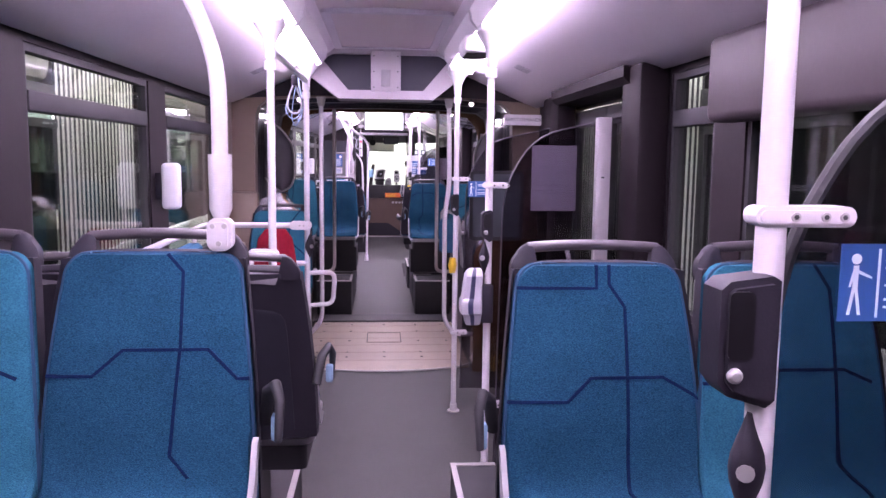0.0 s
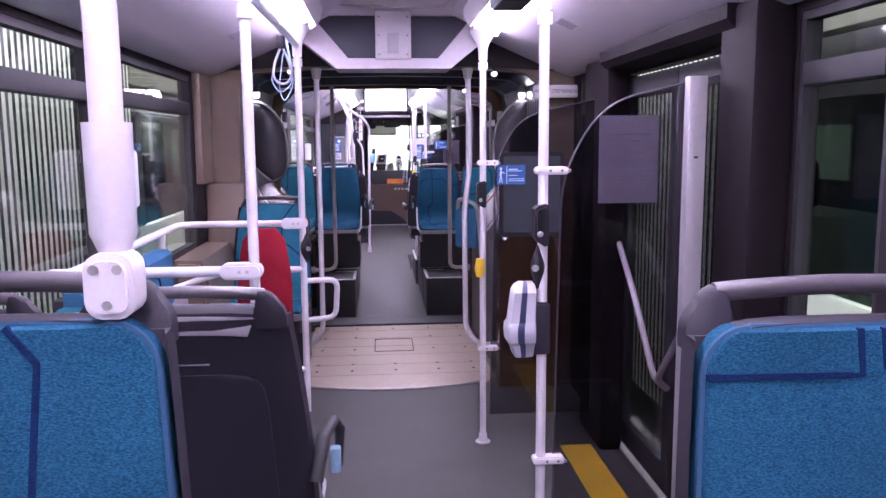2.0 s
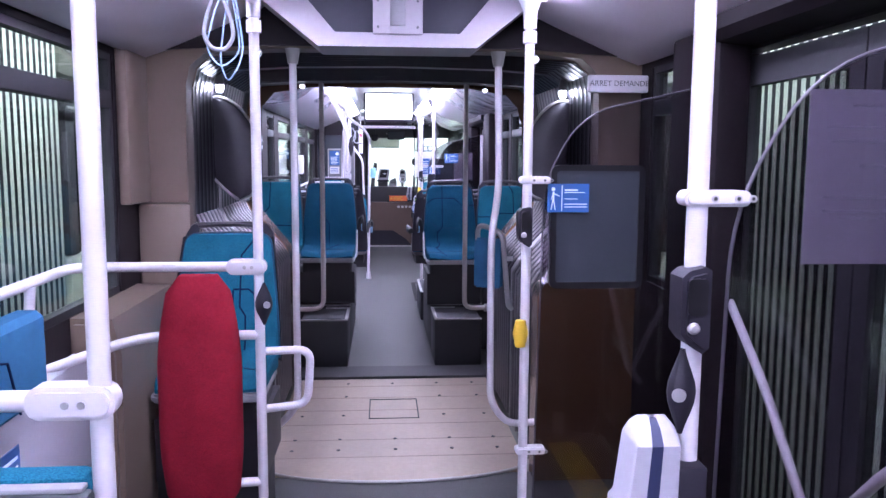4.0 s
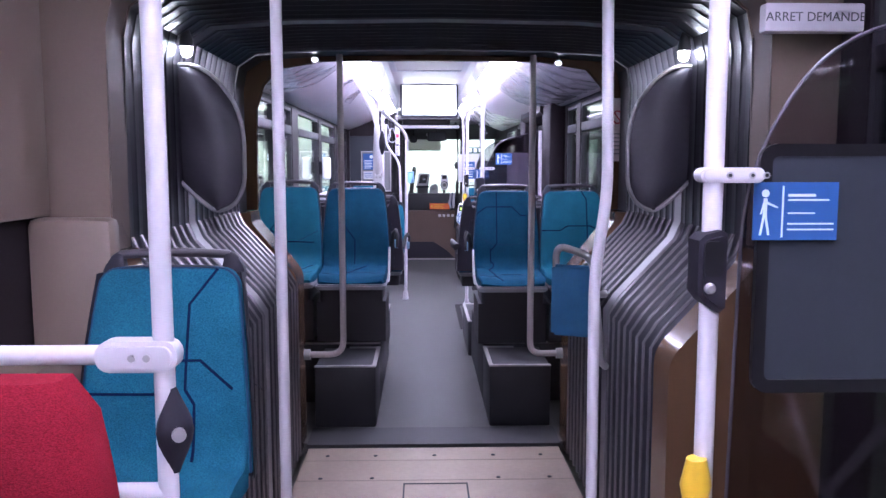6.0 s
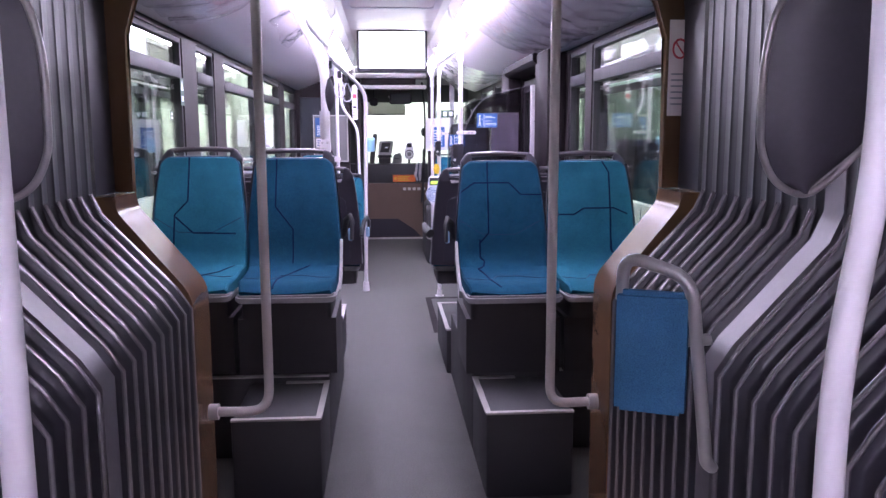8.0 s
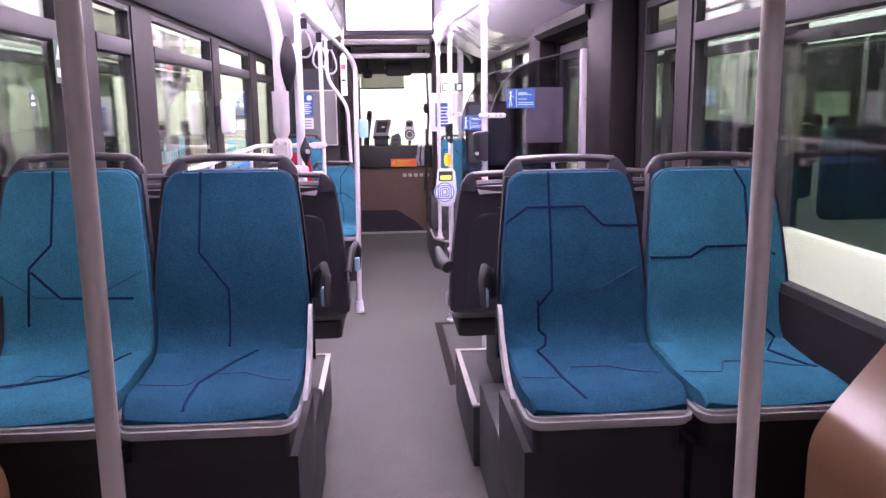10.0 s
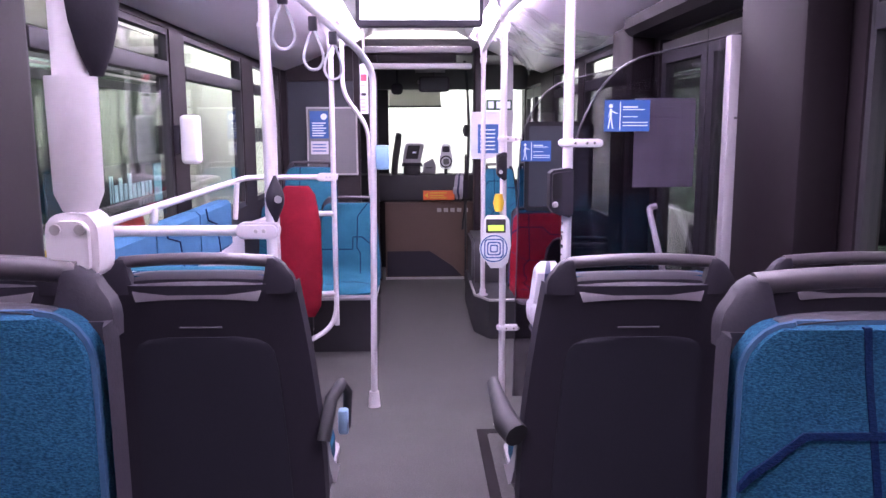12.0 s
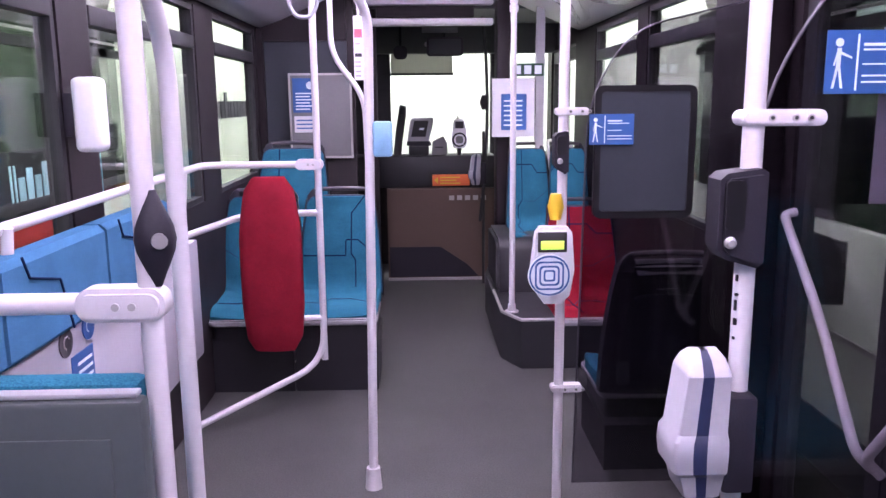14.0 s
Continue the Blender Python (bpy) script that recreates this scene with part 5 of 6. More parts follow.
def paper(x0, x1, z0, z1, y):
    s = thing("paper_notice", "white paper notice taped to the partition glass", "notice", "paper notices")
    part("sheet", B(x0, x1, y - 0.003, y - 0.0015, z0, z1), M_PAPER, s, smooth=False)
    for zz, a, b in ((0.90, 0.36, 0.62), (0.78, 0.15, 0.85), (0.70, 0.2, 0.7), (0.56, 0.45, 0.75), (0.38, 0.15, 0.88), (0.30, 0.15, 0.82), (0.26, 0.3, 0.8)):
        z = z0 + (z1 - z0) * zz
        part("print_line", B(x0 + (x1 - x0) * a, x0 + (x1 - x0) * b, y - 0.004, y - 0.003, z, z + 0.005), M_PRINT, s, smooth=False)


partition(0.90, 1.93, "tinted glass partition behind the rear seats")
walker_sticker(0.622, 1.592, 0.899, 0.165, 0.112)
partition(3.44, 1.93, "tinted glass partition before the door")
paper(0.660, 0.870, 1.466, 1.767, 3.452)
partition(5.03, 1.93, "tinted glass partition behind the door")
walker_sticker(0.538, 1.553, 5.012)
partition(11.13, 1.93, "tinted glass partition before the door")
paper(0.742, 0.952, 1.388, 1.692, 11.142)
walker_sticker(0.632, 1.685, 11.118)
partition(12.53, 1.93, "tinted glass partition behind the door")
walker_sticker(0.532, 1.525, 12.512)
for y in (5.035, 12.535):
    f = thing("poster_display", "dark framed empty poster display on the partition", "poster display", "poster displays")
    part("backing", prism(bmesh.new(), rrect(0.565, 0.895, 1.175, 1.61, 0.02), "y", y - 0.012, y - 0.002), M_SLATE, f)
    bm = bmesh.new()
    o_, i_ = rrect(0.552, 0.908, 1.16, 1.622, 0.03), rrect(0.575, 0.885, 1.185, 1.60, 0.012)
    slab(bm, [[(x, y - 0.016, z) for x, z in o_ + o_[:1]], [(x, y - 0.016, z) for x, z in i_ + i_[:1]]], [[(x, y - 0.003, z) for x, z in o_ + o_[:1]], [(x, y - 0.003, z) for x, z in i_ + i_[:1]]])
    part("frame", bm, M_GLOSSBLACK, f)


def door(y0, y1):
    """Two-leaf swing plug door with black frames, glass and a curved white handle each."""
    d = thing("door", "closed black two-leaf bus door with tall glass panes", "door", "bus doors", kind="structure")
    mid = (y0 + y1) / 2
    for a, b, s in ((y0, mid - 0.004, 1), (mid + 0.004, y1, -1)):
        leaf = part("leaf", box(box(box(box(bmesh.new(), 1.215, 1.255, a, a + 0.07, 0.03, 2.0), 1.215, 1.255, b - 0.07, b, 0.03, 2.0), 1.215, 1.255, a + 0.07, b - 0.07, 0.03, 0.16), 1.215, 1.255, a + 0.07, b - 0.07, 1.90, 2.0), M_BLACK, d, smooth=False)
        pn = part("pane", B(1.232, 1.238, a + 0.07, b - 0.07, 0.16, 1.90), M_GLASS, leaf, smooth=False)
        pn.visible_shadow = False
        h0, h1 = (a + 0.05, b - 0.02) if s > 0 else (b - 0.05, a + 0.02)
        part("handle", T([(1.20, h0, 1.20), (1.16, h0, 1.19), (1.15, h0 + (h1 - h0) * 0.55, 0.92), (1.15, h1, 0.60), (1.20, h1, 0.55)], 0.015, 10, 0.12), M_POLE, leaf)
    return d


for a, b in DOORS:
    door(a, b)
for x, y, yc0, yc1 in ((0.947, 3.36, 3.16, 3.42), (1.036, 11.05, 10.61, 11.065)):
    dp_ = thing("door_post", "grey aluminium door post with dark slots", "door post", "door posts", kind="structure")
    part("post", B(x, x + 0.064, y + 0.02, y + 0.07, 0.0, 1.895, 0.006), M_POST, dp_)
    for z in (0.55, 1.05, 1.62):
        part("slot", B(x + 0.022, x + 0.036, y + 0.0175, y + 0.0205, z, z + 0.007), M_BLACK, dp_, smooth=False)
    solo("door_column", B(1.06, 1.198, yc0, yc1, 0.0, 2.12, 0.02), M_COL, "dark moulded door drive column", "column", "door columns", "structure")
for y0, y1 in ((4.80, 5.25), (12.45, 12.86)):
    solo("door_column", B(1.075, 1.197, y0, y1, 0.0, 2.11, 0.02), M_COL, "dark moulded door drive column", "column", "door columns", "structure")
for y0, y1 in ((3.30, 4.79), (11.0, 12.44)):
    solo("door_header", prism(bmesh.new(), [(1.198, 2.03), (1.06, 2.04), (1.03, 2.07), (1.03, 2.12), (1.198, 2.12)], "y", y0, y1), M_COL, "dark cover over the door mechanism", "door header", "door headers", "structure")

# ---- stop sign ----
sg = thing("stop_sign", "pale illuminated stop request sign with grey letters", "sign")
part("housing", B(0.90, 1.185, 5.84, 5.885, 1.955, 2.035, 0.008), M_WHITE, sg)
w_ = words("lettering", "ARRET DEMANDE", 0.0355, M_LETTER, sg, pose(1.043, 5.838, 1.995, 90))

# ---- overhead screen ----
tv = thing("overhead_screen", "white-lit passenger screen in a dark frame under the ceiling", "screen")
part("housing", prism(bmesh.new(), rrect(-0.305, 0.335, 2.095, 2.468, 0.02), "y", 12.51, 12.57, 0.006), M_SHELL, tv)
part("display", B(-0.282, 0.312, 12.502, 12.512, 2.128, 2.452), M_SCREEN, tv, "blank white display", smooth=False)
part("bracket", B(-0.05, 0.05, 12.572, 12.60, 2.30, 2.468), M_SHELL, tv, smooth=False)

# ---- spot lamps at the bellows ----
for x, y, z in ((-1.0, 6.84, 2.045), (1.0, 6.84, 2.035), (-0.64, 7.97, 2.145), (0.68, 7.97, 2.13), (-0.645, 5.93, 2.123), (0.655, 5.93, 2.110)):
    l_ = thing("spot_lamp", "small round white spot lamp at the bellows", "light", "spot lamps")
    if 6 < y < 7:
        part("lens", T([(x, y, z - 0.034), (x, y, z - 0.020), (x, y, z + 0.004)], [0.012, 0.022, 0.022], 14), M_SPOT, l_)
        part("ring", T([(x, y, z + 0.004), (x, y, z + 0.030), (x, y, z + 0.085)], [0.027, 0.026, 0.010], 14), M_STEEL, l_)
    else:
        part("lens", T([(x, y - 0.012, z), (x, y, z)], 0.014, 14, flat=0.6), M_SPOTLOW, l_)
        part("ring", T([(x, y - 0.006, z), (x, y + 0.012, z)], [0.022, 0.022], 14), M_STEEL, l_)
        part("bracket", T([(x, y + 0.008, z + 0.01), (x, y + 0.008, z + 0.07)], 0.006, 8), M_BLACK, l_)

# ---- front left: driver's partition, seats ----
podium("podium", -HW, -0.52, 13.98, 14.55, 0.16, "dark seat base before the driver's partition")
seat(pose(-0.525, 14.38, 0.0), 6, M_TEAL, 0, "teal-blue plush seat before the driver's partition", h=0.46, group="forward seats")
seat(pose(-0.885, 14.96, 0.0), 3, M_TEAL, 0, "raised teal-blue plush seat before the driver's partition", h=0.705, group="forward seats")
seat(pose(-0.985, 14.38, 0.0), 5, M_TEAL, 0, "teal-blue plush seat before the driver's partition", h=0.46, group="forward seats")
dp = thing("driver_partition", "dark partition with notice board behind the driver", "partition", kind="structure")
part("lower_panel", B(-1.198, -0.51, 15.55, 15.60, 0.0, 1.20, 0.01), M_DARK, dp)
part("frame", box(box(box(bmesh.new(), -0.56, -0.51, 15.55, 15.60, 1.204, 2.3), -1.198, -1.15, 15.55, 15.60, 1.204, 2.3), -1.146, -0.564, 15.55, 15.60, 2.0, 2.3), M_DARK, dp, smooth=False)
part("backing", B(-1.146, -0.564, 15.57, 15.58, 1.204, 1.996), M_SLATE, dp, smooth=False)
nb = thing("notice_board", "aluminium-framed notice board with a blue poster", "notice board")
part("panel", B(-0.965, -0.545, 15.525, 15.542, 1.19, 1.76), M_GREYPANEL, nb, smooth=False)
bm = bmesh.new()
for a in ((-0.978, -0.532, 1.76, 1.775), (-0.978, -0.532, 1.175, 1.19), (-0.978, -0.965, 1.19, 1.76), (-0.545, -0.532, 1.19, 1.76)):
    box(bm, a[0], a[1], 15.518, 15.549, a[2], a[3])
part("frame", bm, M_EDGE, nb, smooth=False)
part("poster", B(-0.950, -0.785, 15.520, 15.524, 1.50, 1.74), M_STICKER, nb, "blue poster with white bars", smooth=False)
for i in range(6):
    part("print_line", B(-0.93, -0.83 + 0.02 * (i % 2), 15.518, 15.520, 1.52 + 0.022 * i, 1.529 + 0.022 * i), M_STICKW, nb, smooth=False)
part("round_mark", T([(-0.825, 15.519, 1.69), (-0.825, 15.517, 1.69)], 0.028, 14), M_STICKW, nb)
part("leaflet", B(-0.945, -0.79, 15.520, 15.524, 1.36, 1.475), M_PAPER, nb, smooth=False)
for i in range(3):
    part("print_line", B(-0.93, -0.81, 15.518, 15.520, 1.385 + 0.028 * i, 1.395 + 0.028 * i), M_STICKER, nb, smooth=False)

# ---- front: dash, ticket machines, windscreen ----
dash = thing("dashboard", "brown front console with dark upper band", "dashboard", kind="structure")
part("front_panel", prism(bmesh.new(), [(-0.345, 0.0), (0.50, 0.0), (0.62, 0.30), (0.62, 0.82), (-0.345, 0.82)], "y", 16.69, 16.75, 0.01), M_DASH, dash)
part("kick_panel", prism(bmesh.new(), [(-0.33, 0.03), (0.46, 0.03), (0.36, 0.14), (0.12, 0.30), (-0.33, 0.30)], "y", 16.682, 16.69), M_SHELL, dash)
part("upper_band", B(-1.198, 0.62, 16.76, 17.1, 0.82, 1.10, 0.02), M_PODIUM, dash)
part("base_trim", B(-0.345, 0.50, 16.67, 16.689, 0.0, 0.022), M_EDGE, dash)
for i in range(5):
    part("mark_bar", B(0.20 + 0.07 * i, 0.245 + 0.07 * i, 16.684, 16.69, 0.715, 0.755), M_EDGE, dash, smooth=False)
on = thing("orange_notice", "orange notice strip with yellow print on the console", "notice")
part("sheet", B(0.055, 0.385, 16.748, 16.757, 0.835, 0.935), M_ORANGE, on, smooth=False)
part("arrow_mark", prism(bmesh.new(), [(0.07, 0.885), (0.105, 0.915), (0.105, 0.855)], "y", 16.745, 16.748), M_YELLOW, on, smooth=False)
for i in range(3):
    part("print_line", B(0.125, 0.30 - 0.03 * (i % 2), 16.745, 16.748, 0.852 + 0.026 * i, 0.863 + 0.026 * i), M_YELLOW, on, smooth=False)
tm = thing("ticket_machine", "grey driver's ticket machine with a dark screen on the console", "ticket machine")
part("base", B(-0.15, 0.03, 16.83, 16.97, 1.10, 1.185, 0.015), M_BLACK, tm)
part("stand", prism(bmesh.new(), [(-0.17, 1.185), (0.055, 1.185), (0.04, 1.225), (-0.165, 1.225)], "y", 16.81, 16.98, 0.008), M_SHELL, tm)
body = part("body", prism(bmesh.new(), [(-0.165, 1.225), (0.03, 1.225), (0.075, 1.415), (0.06, 1.43), (-0.115, 1.43), (-0.13, 1.415)], "y", 16.80, 16.87, 0.012), M_RIM, tm)
part("screen", prism(bmesh.new(), [(-0.128, 1.265), (0.000, 1.265), (0.030, 1.405), (-0.098, 1.405)], "y", 16.794, 16.80), M_GLOSSBLACK, body, "dark screen")
part("display_mark", prism(bmesh.new(), [(-0.055, 1.325), (-0.015, 1.325), (-0.011, 1.342), (-0.051, 1.342)], "y", 16.791, 16.794), M_STICKW, body, smooth=False)
pr_ = part("printer", prism(bmesh.new(), [(0.05, 1.10), (0.19, 1.10), (0.195, 1.20), (0.16, 1.265), (0.065, 1.22)], "y", 16.84, 16.98, 0.012), M_GREYPANEL, tm)
part("paper_slot", B(0.085, 0.155, 16.834, 16.841, 1.165, 1.175), M_BLACK, pr_, smooth=False)
hs_ = part("handset", prism(bmesh.new(), [(-0.285, 1.10), (-0.215, 1.10), (-0.205, 1.30), (-0.170, 1.44), (-0.165, 1.53), (-0.225, 1.545), (-0.245, 1.42), (-0.265, 1.30)], "y", 16.84, 16.885, 0.012), M_BLACK, tm)
part("keypad", B(-0.232, -0.185, 16.834, 16.841, 1.46, 1.515, 0.003), M_SHELL, hs_)
rv = thing("ticket_reader", "small grey and white ticket reader on the console", "ticket reader")
part("stem", T([(0.30, 16.86, 1.10), (0.30, 16.86, 1.2)], 0.018, 10), M_BLACK, rv)
bd_ = part("body", prism(bmesh.new(), [(0.255, 1.16), (0.345, 1.16), (0.372, 1.21), (0.372, 1.27), (0.352, 1.31), (0.350, 1.40), (0.335, 1.415), (0.265, 1.415), (0.250, 1.40), (0.248, 1.31), (0.228, 1.27), (0.228, 1.21)], "y", 16.82, 16.87, 0.01), M_WHITE_PLASTIC, rv)
part("target", T([(0.30, 16.818, 1.235), (0.30, 16.81, 1.235)], 0.064, 24), M_SHELL, bd_)
part("target_ring", T([(0.30, 16.812, 1.235), (0.30, 16.806, 1.235)], 0.050, 24), M_WHITE_PLASTIC, bd_)
part("target_face", prism(bmesh.new(), rrect(0.268, 0.332, 1.203, 1.267, 0.02), "y", 16.802, 16.808), M_GREYPANEL, bd_)
part("display", B(0.262, 0.338, 16.813, 16.821, 1.335, 1.395, 0.003), M_SHELL, bd_)
part("aerial", T([(0.29, 16.845, 1.41), (0.29, 16.845, 1.445)], 0.008, 8), M_RIM, bd_)
p = thing("grab_pole", "thin black pole with a striped ticket reader beside the console", "pole", "grab poles", pose(0.49, 16.52, 0))
part("tube", T([(0, 0, 0), (0, 0, 1.32)], 0.012, 10), M_BLACK, p)
back_validator(p, 0.885)
ws = thing("windscreen", "large windscreen with black frame", "windscreen", kind="structure")
pn = part("pane", B(-1.2, 1.2, 17.40, 17.41, 1.0, 2.25), M_GLASS, ws, smooth=False); pn.visible_shadow = False
part("frame", box(box(bmesh.new(), -1.2, -0.32, 17.36, 17.39, 1.0, 2.25), 0.62, 0.72, 17.36, 17.39, 1.0, 2.25), M_BLACK, ws, smooth=False)
solo("wall_front", B(-OUT, OUT, 17.42, 17.6, 0, 1.0), M_DARK, "lower front wall of the bus", "wall", kind="structure", smooth=False)
hd = thing("front_header", "white ceiling frame with dark display above the front", "header", kind="structure")
part("bar", B(-0.48, 0.50, 15.75, 15.86, 2.12, 2.17, 0.015), M_WHITE, hd)
part("display", B(-0.36, 0.36, 15.80, 15.85, 2.18, 2.26, 0.006), M_DARK, hd)
part("upper_bar", B(-0.48, 0.50, 15.76, 15.86, 2.265, 2.32, 0.015), M_WHITE, hd)
sb = thing("sun_blind", "grey roller blind half lowered at the windscreen", "sun blind")
part("cloth", B(-0.31, 0.26, 17.30, 17.305, 1.83, 2.2), M_BLIND, sb, smooth=False)
part("bar", B(-0.32, 0.27, 17.29, 17.31, 1.81, 1.83), M_BLACK, sb, smooth=False)
ff_ = thing("front_fascia", "dark grey fascia above the windscreen with a vent grille", "fascia", kind="structure")
part("panel", prism(bmesh.new(), [(17.02, 2.245), (17.08, 2.06), (17.14, 2.0), (17.28, 2.0), (17.28, 2.245)], "x", -1.19, 1.19, 0.01), M_FASCIA, ff_)
part("grille", B(-0.02, 0.30, 17.000, 17.03, 2.17, 2.215, 0.004), M_RIM, ff_)
for x_ in (0.02, 0.08, 0.24):
    part("control_knob", T([(x_, 17.06, 2.075), (x_, 17.03, 2.068)], 0.018, 10), M_STEEL, ff_)
col = solo("front_column", B(0.52, 0.62, 15.7, 15.9, 0.0, 2.3, 0.02), M_DARK, "dark column beside the front door", "column", kind="structure")
solo("driver_column", B(-0.46, -0.37, 15.9, 16.0, 0.0, 2.3, 0.02), M_DARK, "dark column beside the driver", "column", kind="structure")

# ---- front right: wheel box with seats ----
wb = thing("wheel_box", "dark wheel box with chamfered corner and aluminium edge", "seat platform", kind="structure")
part("body", prism(bmesh.new(), [(0.43, 15.6), (0.43, 14.46), (0.53, 14.25), (HW, 14.25), (HW, 15.6)], "z", 0.0, 0.298, 0.008), M_PODIUM, wb)
part("edge_trim", T([(0.438, 15.0, 0.300), (0.438, 14.46, 0.300), (0.534, 14.258, 0.300), (1.195, 14.258, 0.300)], 0.011, 8), M_EDGE, wb)
rb_ = thing("raised_cover", "dark rounded cover under the raised seat", "cover", kind="structure")
part("cover", prism(bmesh.new(), [(14.95, 0.299), (14.97, 0.58), (15.02, 0.64), (15.10, 0.66), (15.6, 0.66), (15.6, 0.299)], "x", 0.45, 1.198, 0.02), M_BASE, rb_)
seat(pose(0.965, 14.72, 0.0), 2, M_RED, 0, "red plush priority seat on the wheel box", group="forward seats", h=0.335)
for x_, k_ in ((0.735, 0.66), (1.035, 0.62)):
    seat(pose(x_, 15.52, 0.0) @ Matrix.Diagonal((k_, 1, 1, 1)), 2, M_TEAL, 0, "narrow teal-blue plush seat on the raised cover", group="forward seats", h=0.655)
seat(pose(0.945, 12.98, 0.0, 0, 0, 180), 0, M_TEAL, 0, "dark-shelled bus seat behind the door partition", group="forward seats", h=0.36)
nb = thing("notice_board", "white-framed notice board with a blue poster beside the front door", "notice board")
part("panel", B(0.48, 0.79, 15.62, 15.64, 1.31, 1.73), M_PAPER, nb, smooth=False)
part("poster", B(0.545, 0.73, 15.612, 15.619, 1.36, 1.62), M_STICKER, nb, smooth=False)
for i in range(6):
    part("print_line", B(0.565, 0.70, 15.608, 15.612, 1.39 + 0.035 * i, 1.40 + 0.035 * i), M_STICKW, nb, smooth=False)
part("post", B(0.80, 0.86, 15.62, 15.68, 0.62, 2.25), M_RIM, nb)

# ---- depot outside ----
ground = solo("ground", B(-60, 60, -60, 80, -0.40, -0.362), M_CONCRETE, "grey concrete depot floor", "ground", kind="structure", smooth=False)


def neighbour(sx, x0, y0, bel, length):
    """A parked articulated bus: skirt, roof, pillars, clear panes on both sides and pale pleated bellows."""
    b = thing("parked_bus", "white articulated bus parked alongside with large windows", "bus", "parked buses")
    a, c = sorted((sx * x0, sx * (x0 + 2.5)))
    for s_, e in ((y0, bel), (bel + length, y0 + 20.0)):
        part("skirt", B(a, c, s_, e, -0.1, 1.04, 0.03), M_BUSWHITE, b)
        part("roof", B(a, c, s_, e, 2.10, 2.85, 0.10), M_BUSROOF, b)
        for zr in (2.40, 2.52, 2.66):
            part("roof_rib", T([(sx * x0, s_ + 0.06, zr), (sx * x0, e - 0.06, zr)], 0.010, 6), M_BUSROOF, b)
        for k in range(int((e - s_) / 2.1)):
            ya_ = s_ + 0.5 + 2.1 * k
            part("roof_hatch", B(min(sx * x0, sx * (x0 - 0.015)), max(sx * x0, sx * (x0 - 0.015)), ya_, ya_ + 1.1, 2.42, 2.50, 0.005), M_BUSROOF, b)
        xl_ = sx * x0
        part("sill_band", B(min(xl_, xl_ - sx * 0.012), max(xl_, xl_ - sx * 0.012), s_ + 0.05, e - 0.05, -0.09, 0.42 if sx < 0 else 0.17), M_SHELL, b, smooth=False)
        for k in range(int((e - s_) / 1.4)):
            part("panel_joint", B(min(xl_, xl_ - sx * 0.003), max(xl_, xl_ - sx * 0.003), s_ + 0.7 + 1.4 * k, s_ + 0.712 + 1.4 * k, 0.43 if sx < 0 else 0.58, 1.0), M_GREYPANEL, b, smooth=False)
        for xa, xb in ((a, a + 0.05), (c - 0.05, c)):
            pn_ = part("pane", B(xa + 0.02, xa + 0.026, s_ + 0.02, e - 0.02, 1.042, 2.098), M_NGLASS, b, smooth=False)
            pn_.visible_shadow = False
            bm = bmesh.new()
            y = s_
            while y < e:
                box(bm, xa, xb, y, min(y + 0.13, e), 1.041, 2.099)
                y += 1.52
            box(bm, xa, xb, s_, e, 1.85, 1.90)
            part("pillar", bm, M_BLACK, b, smooth=False)
        xn = sx * x0
        part("dark_trim", B(min(xn, xn - sx * 0.004), max(xn, xn - sx * 0.004), s_ + 0.03, e - 0.03, 1.955, 2.095), M_BLACK, b, smooth=False)
        part("bright_line", B(min(xn - sx * 0.002, xn - sx * 0.008), max(xn - sx * 0.002, xn - sx * 0.008), s_ + 0.03, e - 0.03, 1.925, 1.940), M_EDGE, b, smooth=False)
        part("gutter", B(min(xn, xn - sx * 0.02), max(xn, xn - sx * 0.02), s_ + 0.03, e - 0.03, 2.26, 2.285), M_EDGE, b, smooth=False)
        xf = sx * (x0 + 2.40)
        part("far_lining", B(min(xf, xf + sx * 0.02), max(xf, xf + sx * 0.02), s_ + 0.06, e - 0.06, 1.043, 2.055), M_SHELL, b, smooth=False)
        yy = s_ + 0.5
        while yy < e - 0.8:
            wy, hz = random.uniform(0.25, 0.62), random.uniform(0.35, 0.62)
            part("pale_panel", B(min(xf - sx * 0.03, xf - sx * 0.005), max(xf - sx * 0.03, xf - sx * 0.005), yy, yy + wy, 1.30, 1.30 + hz), M_PALEGREEN, b, smooth=False)
            yy += wy + random.uniform(0.25, 0.8)
        yy = s_ + 0.9
        while yy < e - 0.6:
            for xs in (0.85, 1.7):
                part("inner_pole", T([(sx * (x0 + xs), yy, 1.043), (sx * (x0 + xs), yy, 2.055)], 0.018, 8), M_POLE, b)
            yy += random.uniform(1.1, 1.9)
        for xs in (0.85, 1.65):
            xc = sx * (x0 + xs)
            part("inner_light", B(xc - 0.10, xc + 0.10, s_ + 0.3, e - 0.3, 2.06, 2.095), M_NEIGH, b, "lit ceiling strip", smooth=False)
        y = s_ + 0.6
        while y < e - 0.6:
            for xs in (0.45, 1.95):
                xc = sx * (x0 + xs)
                part("seat_back", B(xc - 0.22, xc + 0.22, y, y + 0.08, 1.043, 1.48, 0.04), M_SHELL, b)
            y += 0.85
    me = None
    pitch = 0.075
    for i in range(int(length / pitch)):
        if me is None:
            meshes = []
            for nm, w0, w1, g, m_ in (("pleat", 0.0, 1.0, 0.02, M_SHELL), ("stripe", 0.24, 0.76, 0.014, M_CLAD)):
                bm = bmesh.new()
